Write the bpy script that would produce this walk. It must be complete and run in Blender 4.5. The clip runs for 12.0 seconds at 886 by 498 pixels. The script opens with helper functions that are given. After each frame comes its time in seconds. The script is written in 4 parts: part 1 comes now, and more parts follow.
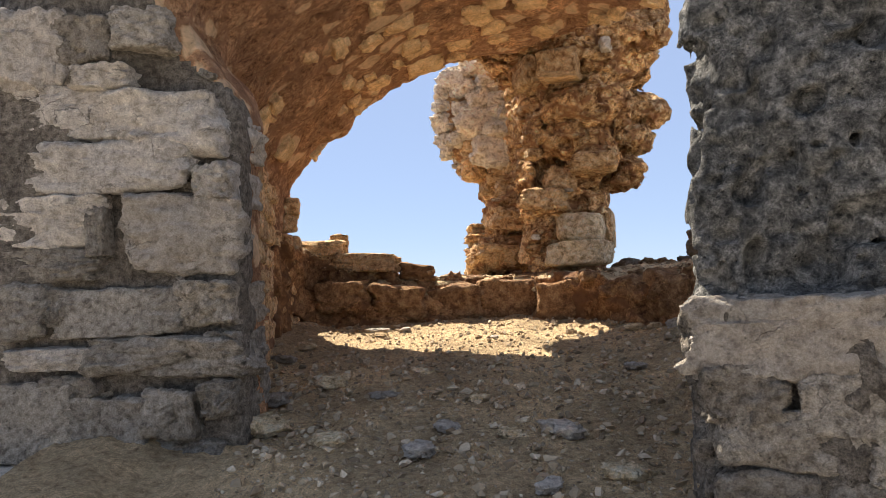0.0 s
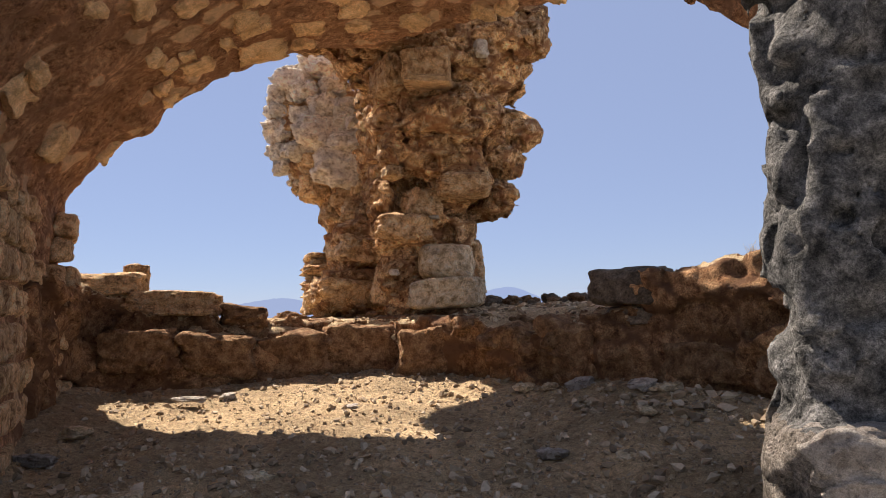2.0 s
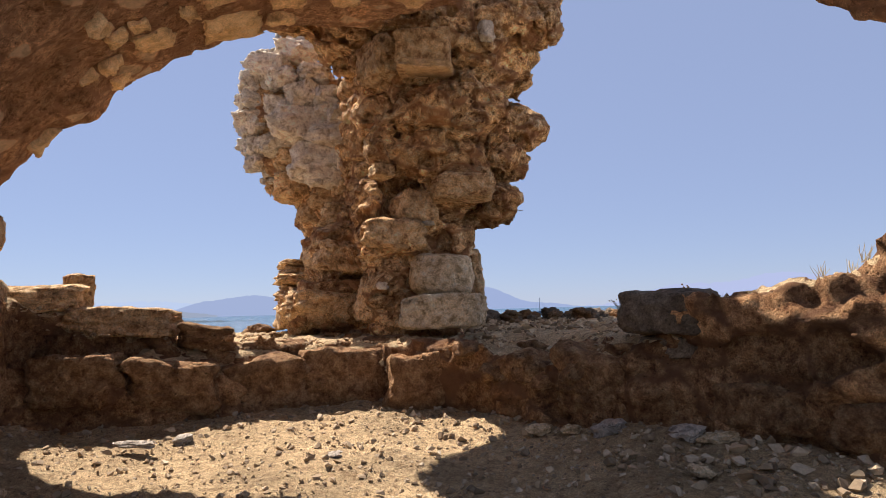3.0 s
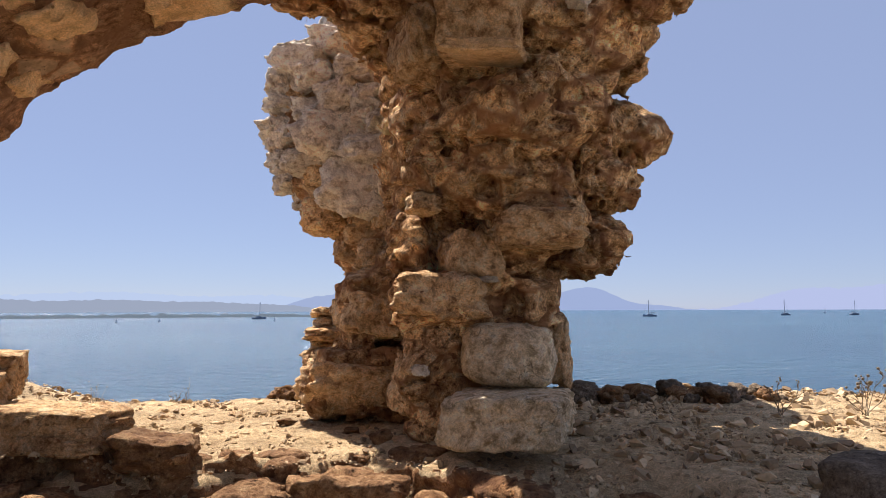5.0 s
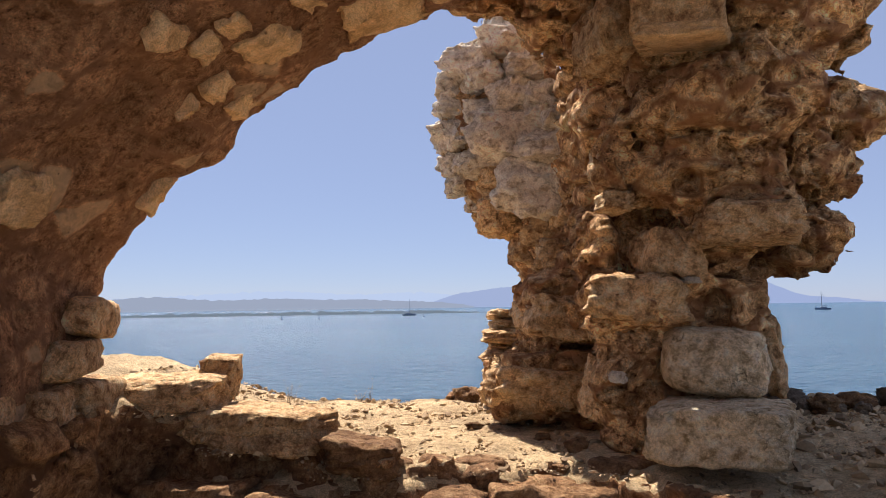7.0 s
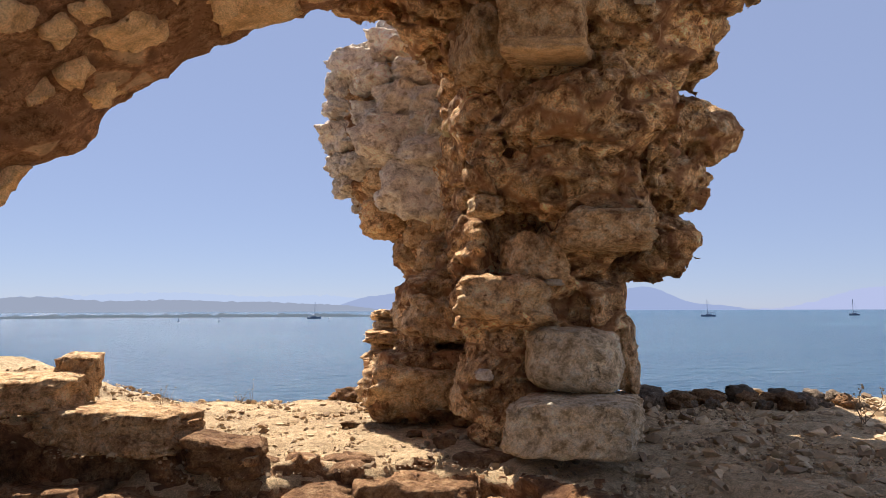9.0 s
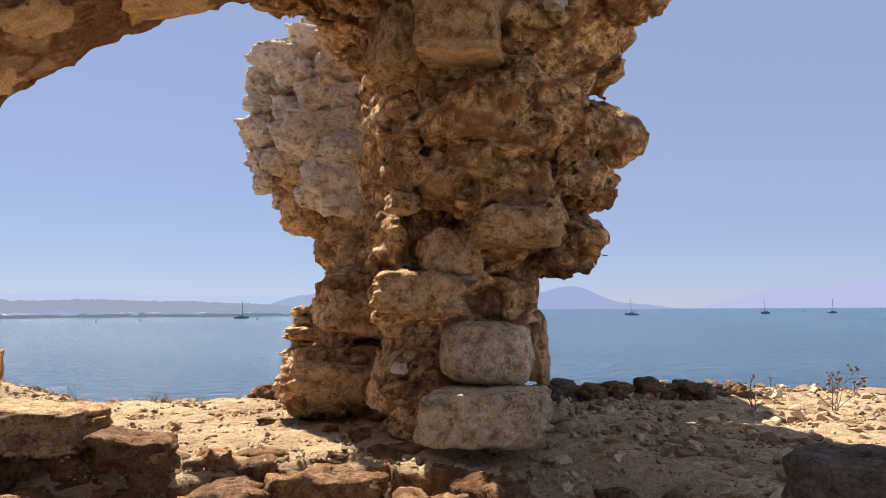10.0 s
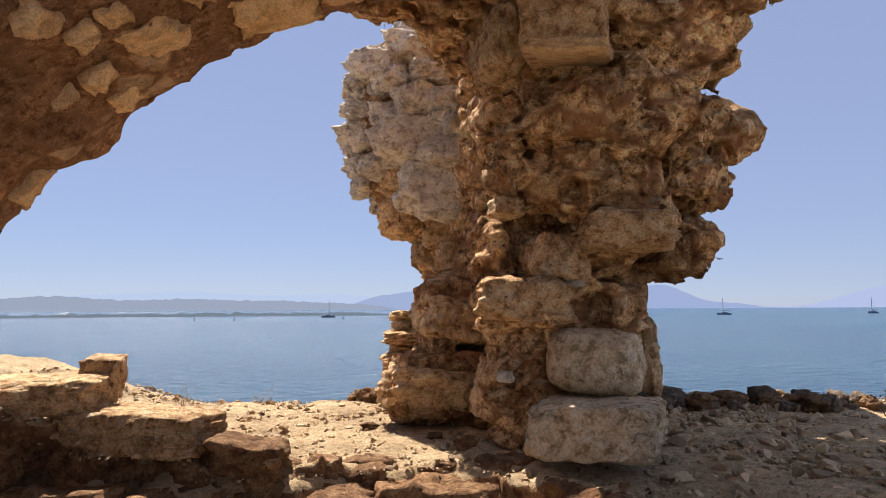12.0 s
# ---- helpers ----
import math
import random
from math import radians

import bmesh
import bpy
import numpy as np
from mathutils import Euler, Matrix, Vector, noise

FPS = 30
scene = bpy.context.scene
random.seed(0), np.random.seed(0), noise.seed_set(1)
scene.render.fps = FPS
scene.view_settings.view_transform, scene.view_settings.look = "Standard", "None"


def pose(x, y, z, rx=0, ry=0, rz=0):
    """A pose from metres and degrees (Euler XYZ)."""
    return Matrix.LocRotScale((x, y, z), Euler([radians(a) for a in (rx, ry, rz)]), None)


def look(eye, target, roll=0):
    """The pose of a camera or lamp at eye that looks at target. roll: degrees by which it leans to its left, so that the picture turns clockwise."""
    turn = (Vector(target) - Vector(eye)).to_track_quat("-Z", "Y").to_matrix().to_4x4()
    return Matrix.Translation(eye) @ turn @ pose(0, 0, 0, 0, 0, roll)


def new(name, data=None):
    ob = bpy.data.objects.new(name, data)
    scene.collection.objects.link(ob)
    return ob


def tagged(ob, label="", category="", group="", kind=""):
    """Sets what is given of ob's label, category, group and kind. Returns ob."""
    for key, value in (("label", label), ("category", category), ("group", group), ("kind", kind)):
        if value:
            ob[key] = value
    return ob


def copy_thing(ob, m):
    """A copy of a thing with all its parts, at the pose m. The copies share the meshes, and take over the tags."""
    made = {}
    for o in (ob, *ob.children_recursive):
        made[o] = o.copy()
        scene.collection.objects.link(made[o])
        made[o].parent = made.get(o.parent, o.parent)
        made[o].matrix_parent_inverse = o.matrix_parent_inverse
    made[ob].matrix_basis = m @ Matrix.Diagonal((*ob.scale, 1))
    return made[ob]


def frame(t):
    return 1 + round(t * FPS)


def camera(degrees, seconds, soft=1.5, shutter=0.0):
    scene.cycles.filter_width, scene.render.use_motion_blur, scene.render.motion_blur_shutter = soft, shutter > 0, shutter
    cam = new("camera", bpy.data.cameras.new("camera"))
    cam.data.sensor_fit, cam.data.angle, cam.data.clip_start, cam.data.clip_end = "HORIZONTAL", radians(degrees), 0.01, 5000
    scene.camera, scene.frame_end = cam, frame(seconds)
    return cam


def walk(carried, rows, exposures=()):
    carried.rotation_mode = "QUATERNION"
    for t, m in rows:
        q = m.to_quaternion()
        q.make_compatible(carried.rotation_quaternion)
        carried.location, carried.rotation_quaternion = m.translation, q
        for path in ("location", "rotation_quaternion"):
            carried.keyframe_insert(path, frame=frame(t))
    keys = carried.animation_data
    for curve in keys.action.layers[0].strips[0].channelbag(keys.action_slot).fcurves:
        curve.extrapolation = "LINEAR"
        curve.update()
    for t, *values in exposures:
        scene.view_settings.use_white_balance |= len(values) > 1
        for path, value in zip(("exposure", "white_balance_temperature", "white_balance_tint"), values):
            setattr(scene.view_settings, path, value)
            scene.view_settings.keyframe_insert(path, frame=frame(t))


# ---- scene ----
cam = camera(67.0, 12.0, 0.7)
PATH = [
    (0, (0.461, 0.845, 1.199), (0.362, 2.838, 1.333), -2.1),
    (0.5, (0.178, 1.424, 1.351), (0.267, 3.415, 1.52), -2.3),
    (1, (0.055, 1.863, 1.405), (0.218, 3.847, 1.601), -2.2),
    (1.5, (0.143, 2.123, 1.452), (0.435, 4.092, 1.645), -2.3),
    (2, (0.217, 2.292, 1.431), (0.651, 4.236, 1.616), -2.2),
    (2.5, (0.225, 2.663, 1.469), (0.738, 4.588, 1.65), -1.8),
    (3, (0.228, 3.121, 1.613), (0.733, 5.048, 1.793), -1.6),
    (3.2, (0.297, 3.296, 1.678), (0.799, 5.224, 1.858), -1.9),
    (4.8, (0.925, 4.772, 2.183), (1.175, 6.748, 2.362), -0.3),
    (5, (0.906, 4.802, 2.187), (1.105, 6.784, 2.368), -0.2),
    (5.5, (0.821, 4.843, 2.22), (0.859, 6.835, 2.397), -0.3),
    (6, (0.748, 4.86, 2.229), (0.675, 6.851, 2.408), -0.6),
    (6.5, (0.671, 4.886, 2.226), (0.483, 6.869, 2.405), -0.7),
    (6.7, (0.634, 4.896, 2.24), (0.395, 6.874, 2.411), -0.8),
    (8.5, (0.786, 4.853, 2.225), (0.76, 6.845, 2.407), -0.5),
    (9, (0.843, 4.843, 2.21), (0.888, 6.834, 2.391), -0.2),
    (9.5, (0.908, 4.809, 2.197), (1.056, 6.795, 2.374), -0.1),
    (10, (0.933, 4.768, 2.183), (1.18, 6.745, 2.361), -0.3),
    (10.5, (0.91, 4.644, 2.152), (1.254, 6.607, 2.324), -0.3),
    (11, (0.926, 4.728, 2.18), (1.21, 6.7, 2.353), -0.3),
    (11.5, (0.879, 4.82, 2.2), (1.006, 6.808, 2.379), -0.1),
    (12, (0.802, 4.852, 2.229), (0.807, 6.845, 2.406), -0.3),
]
walk(cam, [(t, look(eye, target, roll)) for t, eye, target, roll in PATH],
     exposures=[(0.0, 1.48, 6650, 9), (0.6, 1.52, 6650, 9), (1.0, 1.56, 6650, 11), (1.5, 1.27, 6600, 15), (2.5, 1.06, 6500, 16), (12.0, 1.04, 6500, 16)])

# ---- world, sun ----
SUN_TO = Vector((-0.50, 1.0, 1.6)).normalized()
world = bpy.data.worlds.new("world")
scene.world = world
world.use_nodes = True
wn, wl = world.node_tree.nodes, world.node_tree.links
wn.clear()
sky = wn.new("ShaderNodeTexSky")
sky.sky_type, sky.sun_disc = "NISHITA", False
sky.sun_elevation = math.asin(SUN_TO.z)
sky.sun_rotation = math.atan2(SUN_TO.x, SUN_TO.y)
sky.altitude, sky.air_density, sky.dust_density, sky.ozone_density = 10.0, 0.75, 0.1, 3.0
bg = wn.new("ShaderNodeBackground")
bg.inputs["Strength"].default_value = 0.06
wout = wn.new("ShaderNodeOutputWorld")
haze = wn.new("ShaderNodeMix")
haze.data_type = "RGBA"
haze.inputs[0].default_value = 0.72
haze.inputs[7].default_value = (2.95, 3.7, 5.5, 1)
wl.new(sky.outputs[0], haze.inputs[6])
wl.new(haze.outputs[2], bg.inputs["Color"])
wl.new(bg.outputs[0], wout.inputs["Surface"])
sun = new("sun", bpy.data.lights.new("sun", "SUN"))
sun.data.energy, sun.data.angle, sun.data.color = 4.9, radians(0.53), (1.0, 0.93, 0.82)
sun.matrix_world = look((-10, 20, 30), Vector((-10, 20, 30)) - SUN_TO)


# ---- materials ----
def nodes_of(name):
    m = bpy.data.materials.new(name)
    m.use_nodes = True
    return m, m.node_tree.nodes, m.node_tree.links, m.node_tree.nodes["Principled BSDF"]


def noise_node(n, l, co, scale, detail=6.0, rough=0.6, dist=0.0):
    t = n.new("ShaderNodeTexNoise")
    t.inputs["Scale"].default_value, t.inputs["Detail"].default_value = scale, detail
    t.inputs["Roughness"].default_value, t.inputs["Distortion"].default_value = rough, dist
    l.new(co, t.inputs["Vector"])
    return t.outputs["Fac"]


def ramp(n, l, fac, stops):
    r = n.new("ShaderNodeValToRGB")
    e = r.color_ramp.elements
    while len(e) < len(stops):
        e.new(0.5)
    for k, (p, c) in zip(e, stops):
        k.position = p
        k.color = (*c, 1) if len(c) == 3 else c
    l.new(fac, r.inputs["Fac"])
    return r.outputs["Color"]


def grey(p):
    return (p, p, p)


def mix(n, l, mode, fac, a, b):
    m = n.new("ShaderNodeMix")
    m.data_type, m.blend_type = "RGBA", mode
    for sock, v in ((m.inputs[0], fac), (m.inputs[6], a), (m.inputs[7], b)):
        if isinstance(v, (int, float)):
            sock.default_value = v
        elif isinstance(v, tuple):
            sock.default_value = (*v, 1)
        else:
            l.new(v, sock)
    return m.outputs[2]


def rock_material(name, dark, mid, pale, grain=14.0, pits=0.5, bump=0.6, per_object=0.0, joint=None, speckle=0.6, stones=None, stain=0.0, cracks=0.0):
    """Weathered stone or mortar: broad tone, grain, pits and fine relief, the shade in pits and cracks put into the
    colour; joint: the colour between the rubble stones of a surface.
    """
    m, n, l, b = nodes_of(name)
    co = n.new("ShaderNodeNewGeometry").outputs["Position"]
    info = n.new("ShaderNodeObjectInfo").outputs["Random"]
    if per_object:
        apart = n.new("ShaderNodeVectorMath")
        apart.operation = "MULTIPLY_ADD"
        l.new(info, apart.inputs[0])
        apart.inputs[1].default_value = (37.0, 53.0, 71.0)
        l.new(co, apart.inputs[2])
        co = apart.outputs[0]
    broad = noise_node(n, l, co, 1.7, 4, 0.6, 0.4)
    fine = noise_node(n, l, co, grain, 8, 0.7, 0.2)
    speck = noise_node(n, l, co, grain * 5, 4, 0.7)
    col = ramp(n, l, fine, [(0.36, dark), (0.5, mid), (0.64, pale)])
    col = mix(n, l, "MULTIPLY", 0.4 if per_object else 0.75, col, ramp(n, l, broad, [(0.36, grey(0.62)), (0.64, grey(1.25))]))
    col = mix(n, l, "MULTIPLY", speckle, col, ramp(n, l, speck, [(0.34, grey(0.3)), (0.5, grey(0.95)), (0.68, grey(1.45))]))
    grit = noise_node(n, l, co, grain * 16, 3, 0.75)
    col = mix(n, l, "MULTIPLY", 0.4 if per_object else 0.75, col, ramp(n, l, grit, [(0.36, grey(0.35)), (0.5, grey(1.05)), (0.66, grey(1.6))]))
    if joint:
        at = n.new("ShaderNodeAttribute")
        at.attribute_name = "joint"
        st = n.new("ShaderNodeAttribute")
        st.attribute_name = "piece"
        col = mix(n, l, "MULTIPLY", 0.8, col, ramp(n, l, st.outputs["Fac"], [(0.0, (0.72, 0.66, 0.6)), (0.5, (1, 1, 1)), (1.0, (1.3, 1.25, 1.15))]))
        col = mix(n, l, "MIX", ramp(n, l, at.outputs["Fac"], [(0.02, grey(1)), (0.14, grey(0))]), col, joint)
        if stones:
            which = mix(n, l, "MULTIPLY", 1.0, ramp(n, l, st.outputs["Fac"], [(0.8, grey(0)), (0.82, grey(1))]), ramp(n, l, at.outputs["Fac"], [(0.12, grey(0)), (0.2, grey(1))]))
            col = mix(n, l, "MIX", which, col, mix(n, l, "MULTIPLY", 0.6, stones, ramp(n, l, fine, [(0.3, grey(0.6)), (0.65, grey(1.15))])))
    crack = None
    if cracks:
        warp = n.new("ShaderNodeVectorMath")
        warp.operation = "MULTIPLY_ADD"
        nt = n.new("ShaderNodeTexNoise")
        nt.inputs["Scale"].default_value, nt.inputs["Detail"].default_value = 7.0, 5.0
        l.new(co, nt.inputs["Vector"])
        l.new(nt.outputs["Color"], warp.inputs[0])
        warp.inputs[1].default_value = (0.22, 0.22, 0.22)
        l.new(co, warp.inputs[2])
        ve = n.new("ShaderNodeTexVoronoi")
        ve.feature = "DISTANCE_TO_EDGE"
        ve.inputs["Scale"].default_value = 6.0
        l.new(warp.outputs[0], ve.inputs["Vector"])
        few = ramp(n, l, noise_node(n, l, co, 2.6, 3, 0.6), [(0.52, grey(0)), (0.6, grey(1))])
        crack = mix(n, l, "MIX", few, grey(1.0), ramp(n, l, ve.outputs["Distance"], [(0.0, grey(0.25)), (0.02, grey(1.0))]))
        # the shade inside the cracks, drawn as dark lines in the colour
        col = mix(n, l, "MULTIPLY", cracks, col, crack)
    if stain:
        col = mix(n, l, "MULTIPLY", stain, col, ramp(n, l, noise_node(n, l, co, 5.5, 6, 0.7, 0.6), [(0.4, (0.36, 0.24, 0.18)), (0.52, grey(1.0)), (0.7, grey(1.2))]))
    if per_object:
        col = mix(n, l, "MULTIPLY", per_object, col, ramp(n, l, info, [(0.0, (0.62, 0.58, 0.53)), (0.5, (1, 1, 1)), (1.0, (1.28, 1.24, 1.17))]))
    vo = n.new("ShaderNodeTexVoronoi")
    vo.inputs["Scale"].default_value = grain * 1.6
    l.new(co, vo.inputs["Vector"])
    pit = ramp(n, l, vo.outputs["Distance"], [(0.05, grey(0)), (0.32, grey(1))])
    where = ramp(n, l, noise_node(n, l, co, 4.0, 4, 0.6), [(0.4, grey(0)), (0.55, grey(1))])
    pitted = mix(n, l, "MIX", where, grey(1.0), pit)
    # shade of each pit put into the colour, near black at its middle
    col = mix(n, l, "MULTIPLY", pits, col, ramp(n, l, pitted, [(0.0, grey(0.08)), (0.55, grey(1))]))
    l.new(col, b.inputs["Base Color"])
    b.inputs["Roughness"].default_value = 0.93
    b.inputs["Specular IOR Level"].default_value = 0.2
    height = mix(n, l, "MIX", 0.12, mix(n, l, "MIX", 0.35, mix(n, l, "MULTIPLY", pits, fine, pitted), speck), grit)
    if cracks:
        height = mix(n, l, "MULTIPLY", cracks, height, crack)
    bp = n.new("ShaderNodeBump")
    bp.inputs["Strength"].default_value, bp.inputs["Distance"].default_value = bump, 0.06
    l.new(height, bp.inputs["Height"])
    l.new(bp.outputs[0], b.inputs["Normal"])
    return m


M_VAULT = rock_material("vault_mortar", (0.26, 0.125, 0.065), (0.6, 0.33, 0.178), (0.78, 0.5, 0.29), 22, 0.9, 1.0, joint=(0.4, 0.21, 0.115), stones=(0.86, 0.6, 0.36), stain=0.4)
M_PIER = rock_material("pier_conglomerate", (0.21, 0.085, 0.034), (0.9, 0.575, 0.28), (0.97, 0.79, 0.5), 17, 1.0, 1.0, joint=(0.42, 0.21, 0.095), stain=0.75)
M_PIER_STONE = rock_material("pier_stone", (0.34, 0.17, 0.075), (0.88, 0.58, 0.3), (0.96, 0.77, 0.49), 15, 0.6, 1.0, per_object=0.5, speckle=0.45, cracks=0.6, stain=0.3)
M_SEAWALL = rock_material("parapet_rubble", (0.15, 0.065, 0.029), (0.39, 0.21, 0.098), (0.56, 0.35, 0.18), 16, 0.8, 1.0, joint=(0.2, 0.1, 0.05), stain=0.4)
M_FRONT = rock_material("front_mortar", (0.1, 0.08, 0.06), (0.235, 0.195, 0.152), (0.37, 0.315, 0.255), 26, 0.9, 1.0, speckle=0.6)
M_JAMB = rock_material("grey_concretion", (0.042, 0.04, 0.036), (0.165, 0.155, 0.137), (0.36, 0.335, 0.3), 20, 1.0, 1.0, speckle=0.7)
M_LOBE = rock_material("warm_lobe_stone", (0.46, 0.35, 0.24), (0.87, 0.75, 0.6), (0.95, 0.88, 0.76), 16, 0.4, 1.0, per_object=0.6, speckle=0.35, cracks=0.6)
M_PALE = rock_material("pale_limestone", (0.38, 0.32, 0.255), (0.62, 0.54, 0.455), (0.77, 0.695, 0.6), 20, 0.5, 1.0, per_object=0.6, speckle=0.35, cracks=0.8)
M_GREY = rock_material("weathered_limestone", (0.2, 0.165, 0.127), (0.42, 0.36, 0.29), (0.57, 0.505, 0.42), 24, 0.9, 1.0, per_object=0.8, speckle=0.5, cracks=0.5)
M_TAN = rock_material("tan_vault_stone", (0.52, 0.32, 0.155), (0.75, 0.5, 0.265), (0.86, 0.63, 0.37), 8, 0.4, 0.7, per_object=0.6, speckle=0.25)
M_BROWN = rock_material("brown_rubble_stone", (0.14, 0.067, 0.03), (0.3, 0.165, 0.08), (0.46, 0.295, 0.155), 13, 0.8, 1.0, per_object=0.7, speckle=0.5, cracks=0.4)
M_DARK = rock_material("dark_rubble_stone", (0.12, 0.09, 0.06), (0.22, 0.165, 0.115), (0.33, 0.26, 0.19), 12, 0.7, 0.9, per_object=0.7)
M_FLOOR = rock_material("dusty_earth", (0.38, 0.25, 0.138), (0.6, 0.425, 0.235), (0.74, 0.55, 0.315), 26, 0.3, 1.0)
M_BLOCK = rock_material("tan_limestone_block", (0.42, 0.28, 0.14), (0.9, 0.7, 0.43), (0.97, 0.86, 0.64), 14, 0.5, 1.0, per_object=0.2, speckle=0.4, cracks=0.7, stain=0.25)
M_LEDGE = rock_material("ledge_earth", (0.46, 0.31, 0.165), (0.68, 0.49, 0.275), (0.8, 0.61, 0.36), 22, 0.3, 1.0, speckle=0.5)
# earth of the unseen ground, made pale to throw sunlight into the room
M_BOUNCE_EARTH = rock_material("bounce_outside_earth", (0.5, 0.42, 0.33), (0.68, 0.595, 0.48), (0.78, 0.7, 0.58), 18, 0.2, 0.8, speckle=0.3)


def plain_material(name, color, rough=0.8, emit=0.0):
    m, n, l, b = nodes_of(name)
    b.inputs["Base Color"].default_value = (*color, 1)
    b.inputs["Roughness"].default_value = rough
    # emit: the colour glows by itself and takes no light; for far ridges
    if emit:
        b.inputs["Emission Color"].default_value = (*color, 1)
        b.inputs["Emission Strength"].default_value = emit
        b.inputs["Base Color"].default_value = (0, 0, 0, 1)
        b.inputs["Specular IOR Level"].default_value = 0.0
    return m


def water_material():
    m, n, l, b = nodes_of("sea_water")
    co = n.new("ShaderNodeNewGeometry").outputs["Position"]
    mp = n.new("ShaderNodeMapping")
    mp.inputs["Scale"].default_value = (0.6, 1.0, 1.0)
    l.new(co, mp.inputs["Vector"])
    waves = mix(n, l, "MIX", 0.5, noise_node(n, l, mp.outputs[0], 0.9, 6, 0.6, 0.5), noise_node(n, l, mp.outputs[0], 0.16, 5, 0.6, 0.5))
    drift = noise_node(n, l, mp.outputs[0], 0.012, 4, 0.55, 0.8)
    col = ramp(n, l, drift, [(0.35, (0.03, 0.078, 0.13)), (0.65, (0.045, 0.105, 0.155))])
    l.new(col, b.inputs["Base Color"])
    b.inputs["Roughness"].default_value = 0.22
    b.inputs["IOR"].default_value = 1.33
    b.inputs["Specular IOR Level"].default_value = 0.3
    bp = n.new("ShaderNodeBump")
    bp.inputs["Strength"].default_value, bp.inputs["Distance"].default_value = 1.0, 2.2
    l.new(waves, bp.inputs["Height"])
    l.new(bp.outputs[0], b.inputs["Normal"])
    return m


M_SEA = water_material()

# ---- solid modelling with distance fields ----
TABLE = np.random.RandomState(11).rand(32, 32, 32, 4).astype(np.float32)


def vnoise(p, size, layer=0):
    """Smooth value noise, -1 to 1; size: the width of a bump in metres."""
    q = p / size + 7.3 * (layer + 1)
    i = np.floor(q).astype(np.int32)
    f = (q - i).astype(np.float32)
    f = f * f * (3 - 2 * f)
    t = TABLE[..., layer % 4]
    out = 0
    for dx in (0, 1):
        for dy in (0, 1):
            for dz in (0, 1):
                w = (f[:, 0] if dx else 1 - f[:, 0]) * (f[:, 1] if dy else 1 - f[:, 1]) * (f[:, 2] if dz else 1 - f[:, 2])
                out = out + w * t[(i[:, 0] + dx) & 31, (i[:, 1] + dy) & 31, (i[:, 2] + dz) & 31]
    return out * 2 - 1


def fbm(p, size, octaves=4, gain=0.5):
    out, a = 0, 1.0
    for k in range(octaves):
        out = out + a * vnoise(p, size, k)
        size, a = size * 0.5, a * gain
    return out


def cells(p, size, flat=1.0):
    """Nearest and second nearest of jittered stone centres, and a number for the nearest stone. flat > 1: stones wider than high."""
    q = p / np.array([size, size, size / flat], np.float32) + 3.1
    i = np.floor(q).astype(np.int32)
    f1 = np.full(len(p), 9.0, np.float32)
    f2 = f1.copy()
    who, tilt = np.zeros(len(p), np.float32), np.zeros(len(p), np.float32)
    for dx in (-1, 0, 1):
        for dy in (-1, 0, 1):
            for dz in (-1, 0, 1):
                c = i + np.array([dx, dy, dz])
                r = TABLE[c[:, 0] & 31, c[:, 1] & 31, c[:, 2] & 31]
                off = q - c - r[:, :3]
                d = np.sqrt((off ** 2).sum(1))
                near = d < f1
                f2 = np.where(near, f1, np.minimum(f2, d))
                who = np.where(near, r[:, 3], who)
                tilt = np.where(near, (off * (np.roll(r[:, :3], 1, 1) - 0.5)).sum(1) * 2, tilt)
                f1 = np.where(near, d, f1)
    return f1, f2, who, tilt


def ellipsoid(p, c, r):
    q = (p - np.array(c, np.float32)) / np.array(r, np.float32)
    k0 = np.sqrt((q * q).sum(-1)) + 1e-6
    k1 = np.sqrt(((q / np.array(r, np.float32)) ** 2).sum(-1)) + 1e-6
    return k0 * (k0 - 1) / k1


def box(p, c, half, turn=0.0, round_by=0.08):
    q = p - np.array(c, np.float32)
    s, k = math.sin(radians(turn)), math.cos(radians(turn))
    x, y = q[..., 0] * k + q[..., 1] * s, -q[..., 0] * s + q[..., 1] * k
    q = np.abs(np.stack([x, y, q[..., 2]], -1)) - (np.array(half, np.float32) - round_by)
    return np.sqrt((np.maximum(q, 0) ** 2).sum(-1)) + np.minimum(q.max(-1), 0) - round_by


def smin(a, b, k):
    h = np.clip(0.5 + 0.5 * (b - a) / k, 0, 1)
    return b * (1 - h) + a * h - k * h * (1 - h)


def smax(a, b, k):
    return -smin(-a, -b, k)


def step(a, b, x):
    t = np.clip((x - a) / (b - a), 0, 1)
    return t * t * (3 - 2 * t)


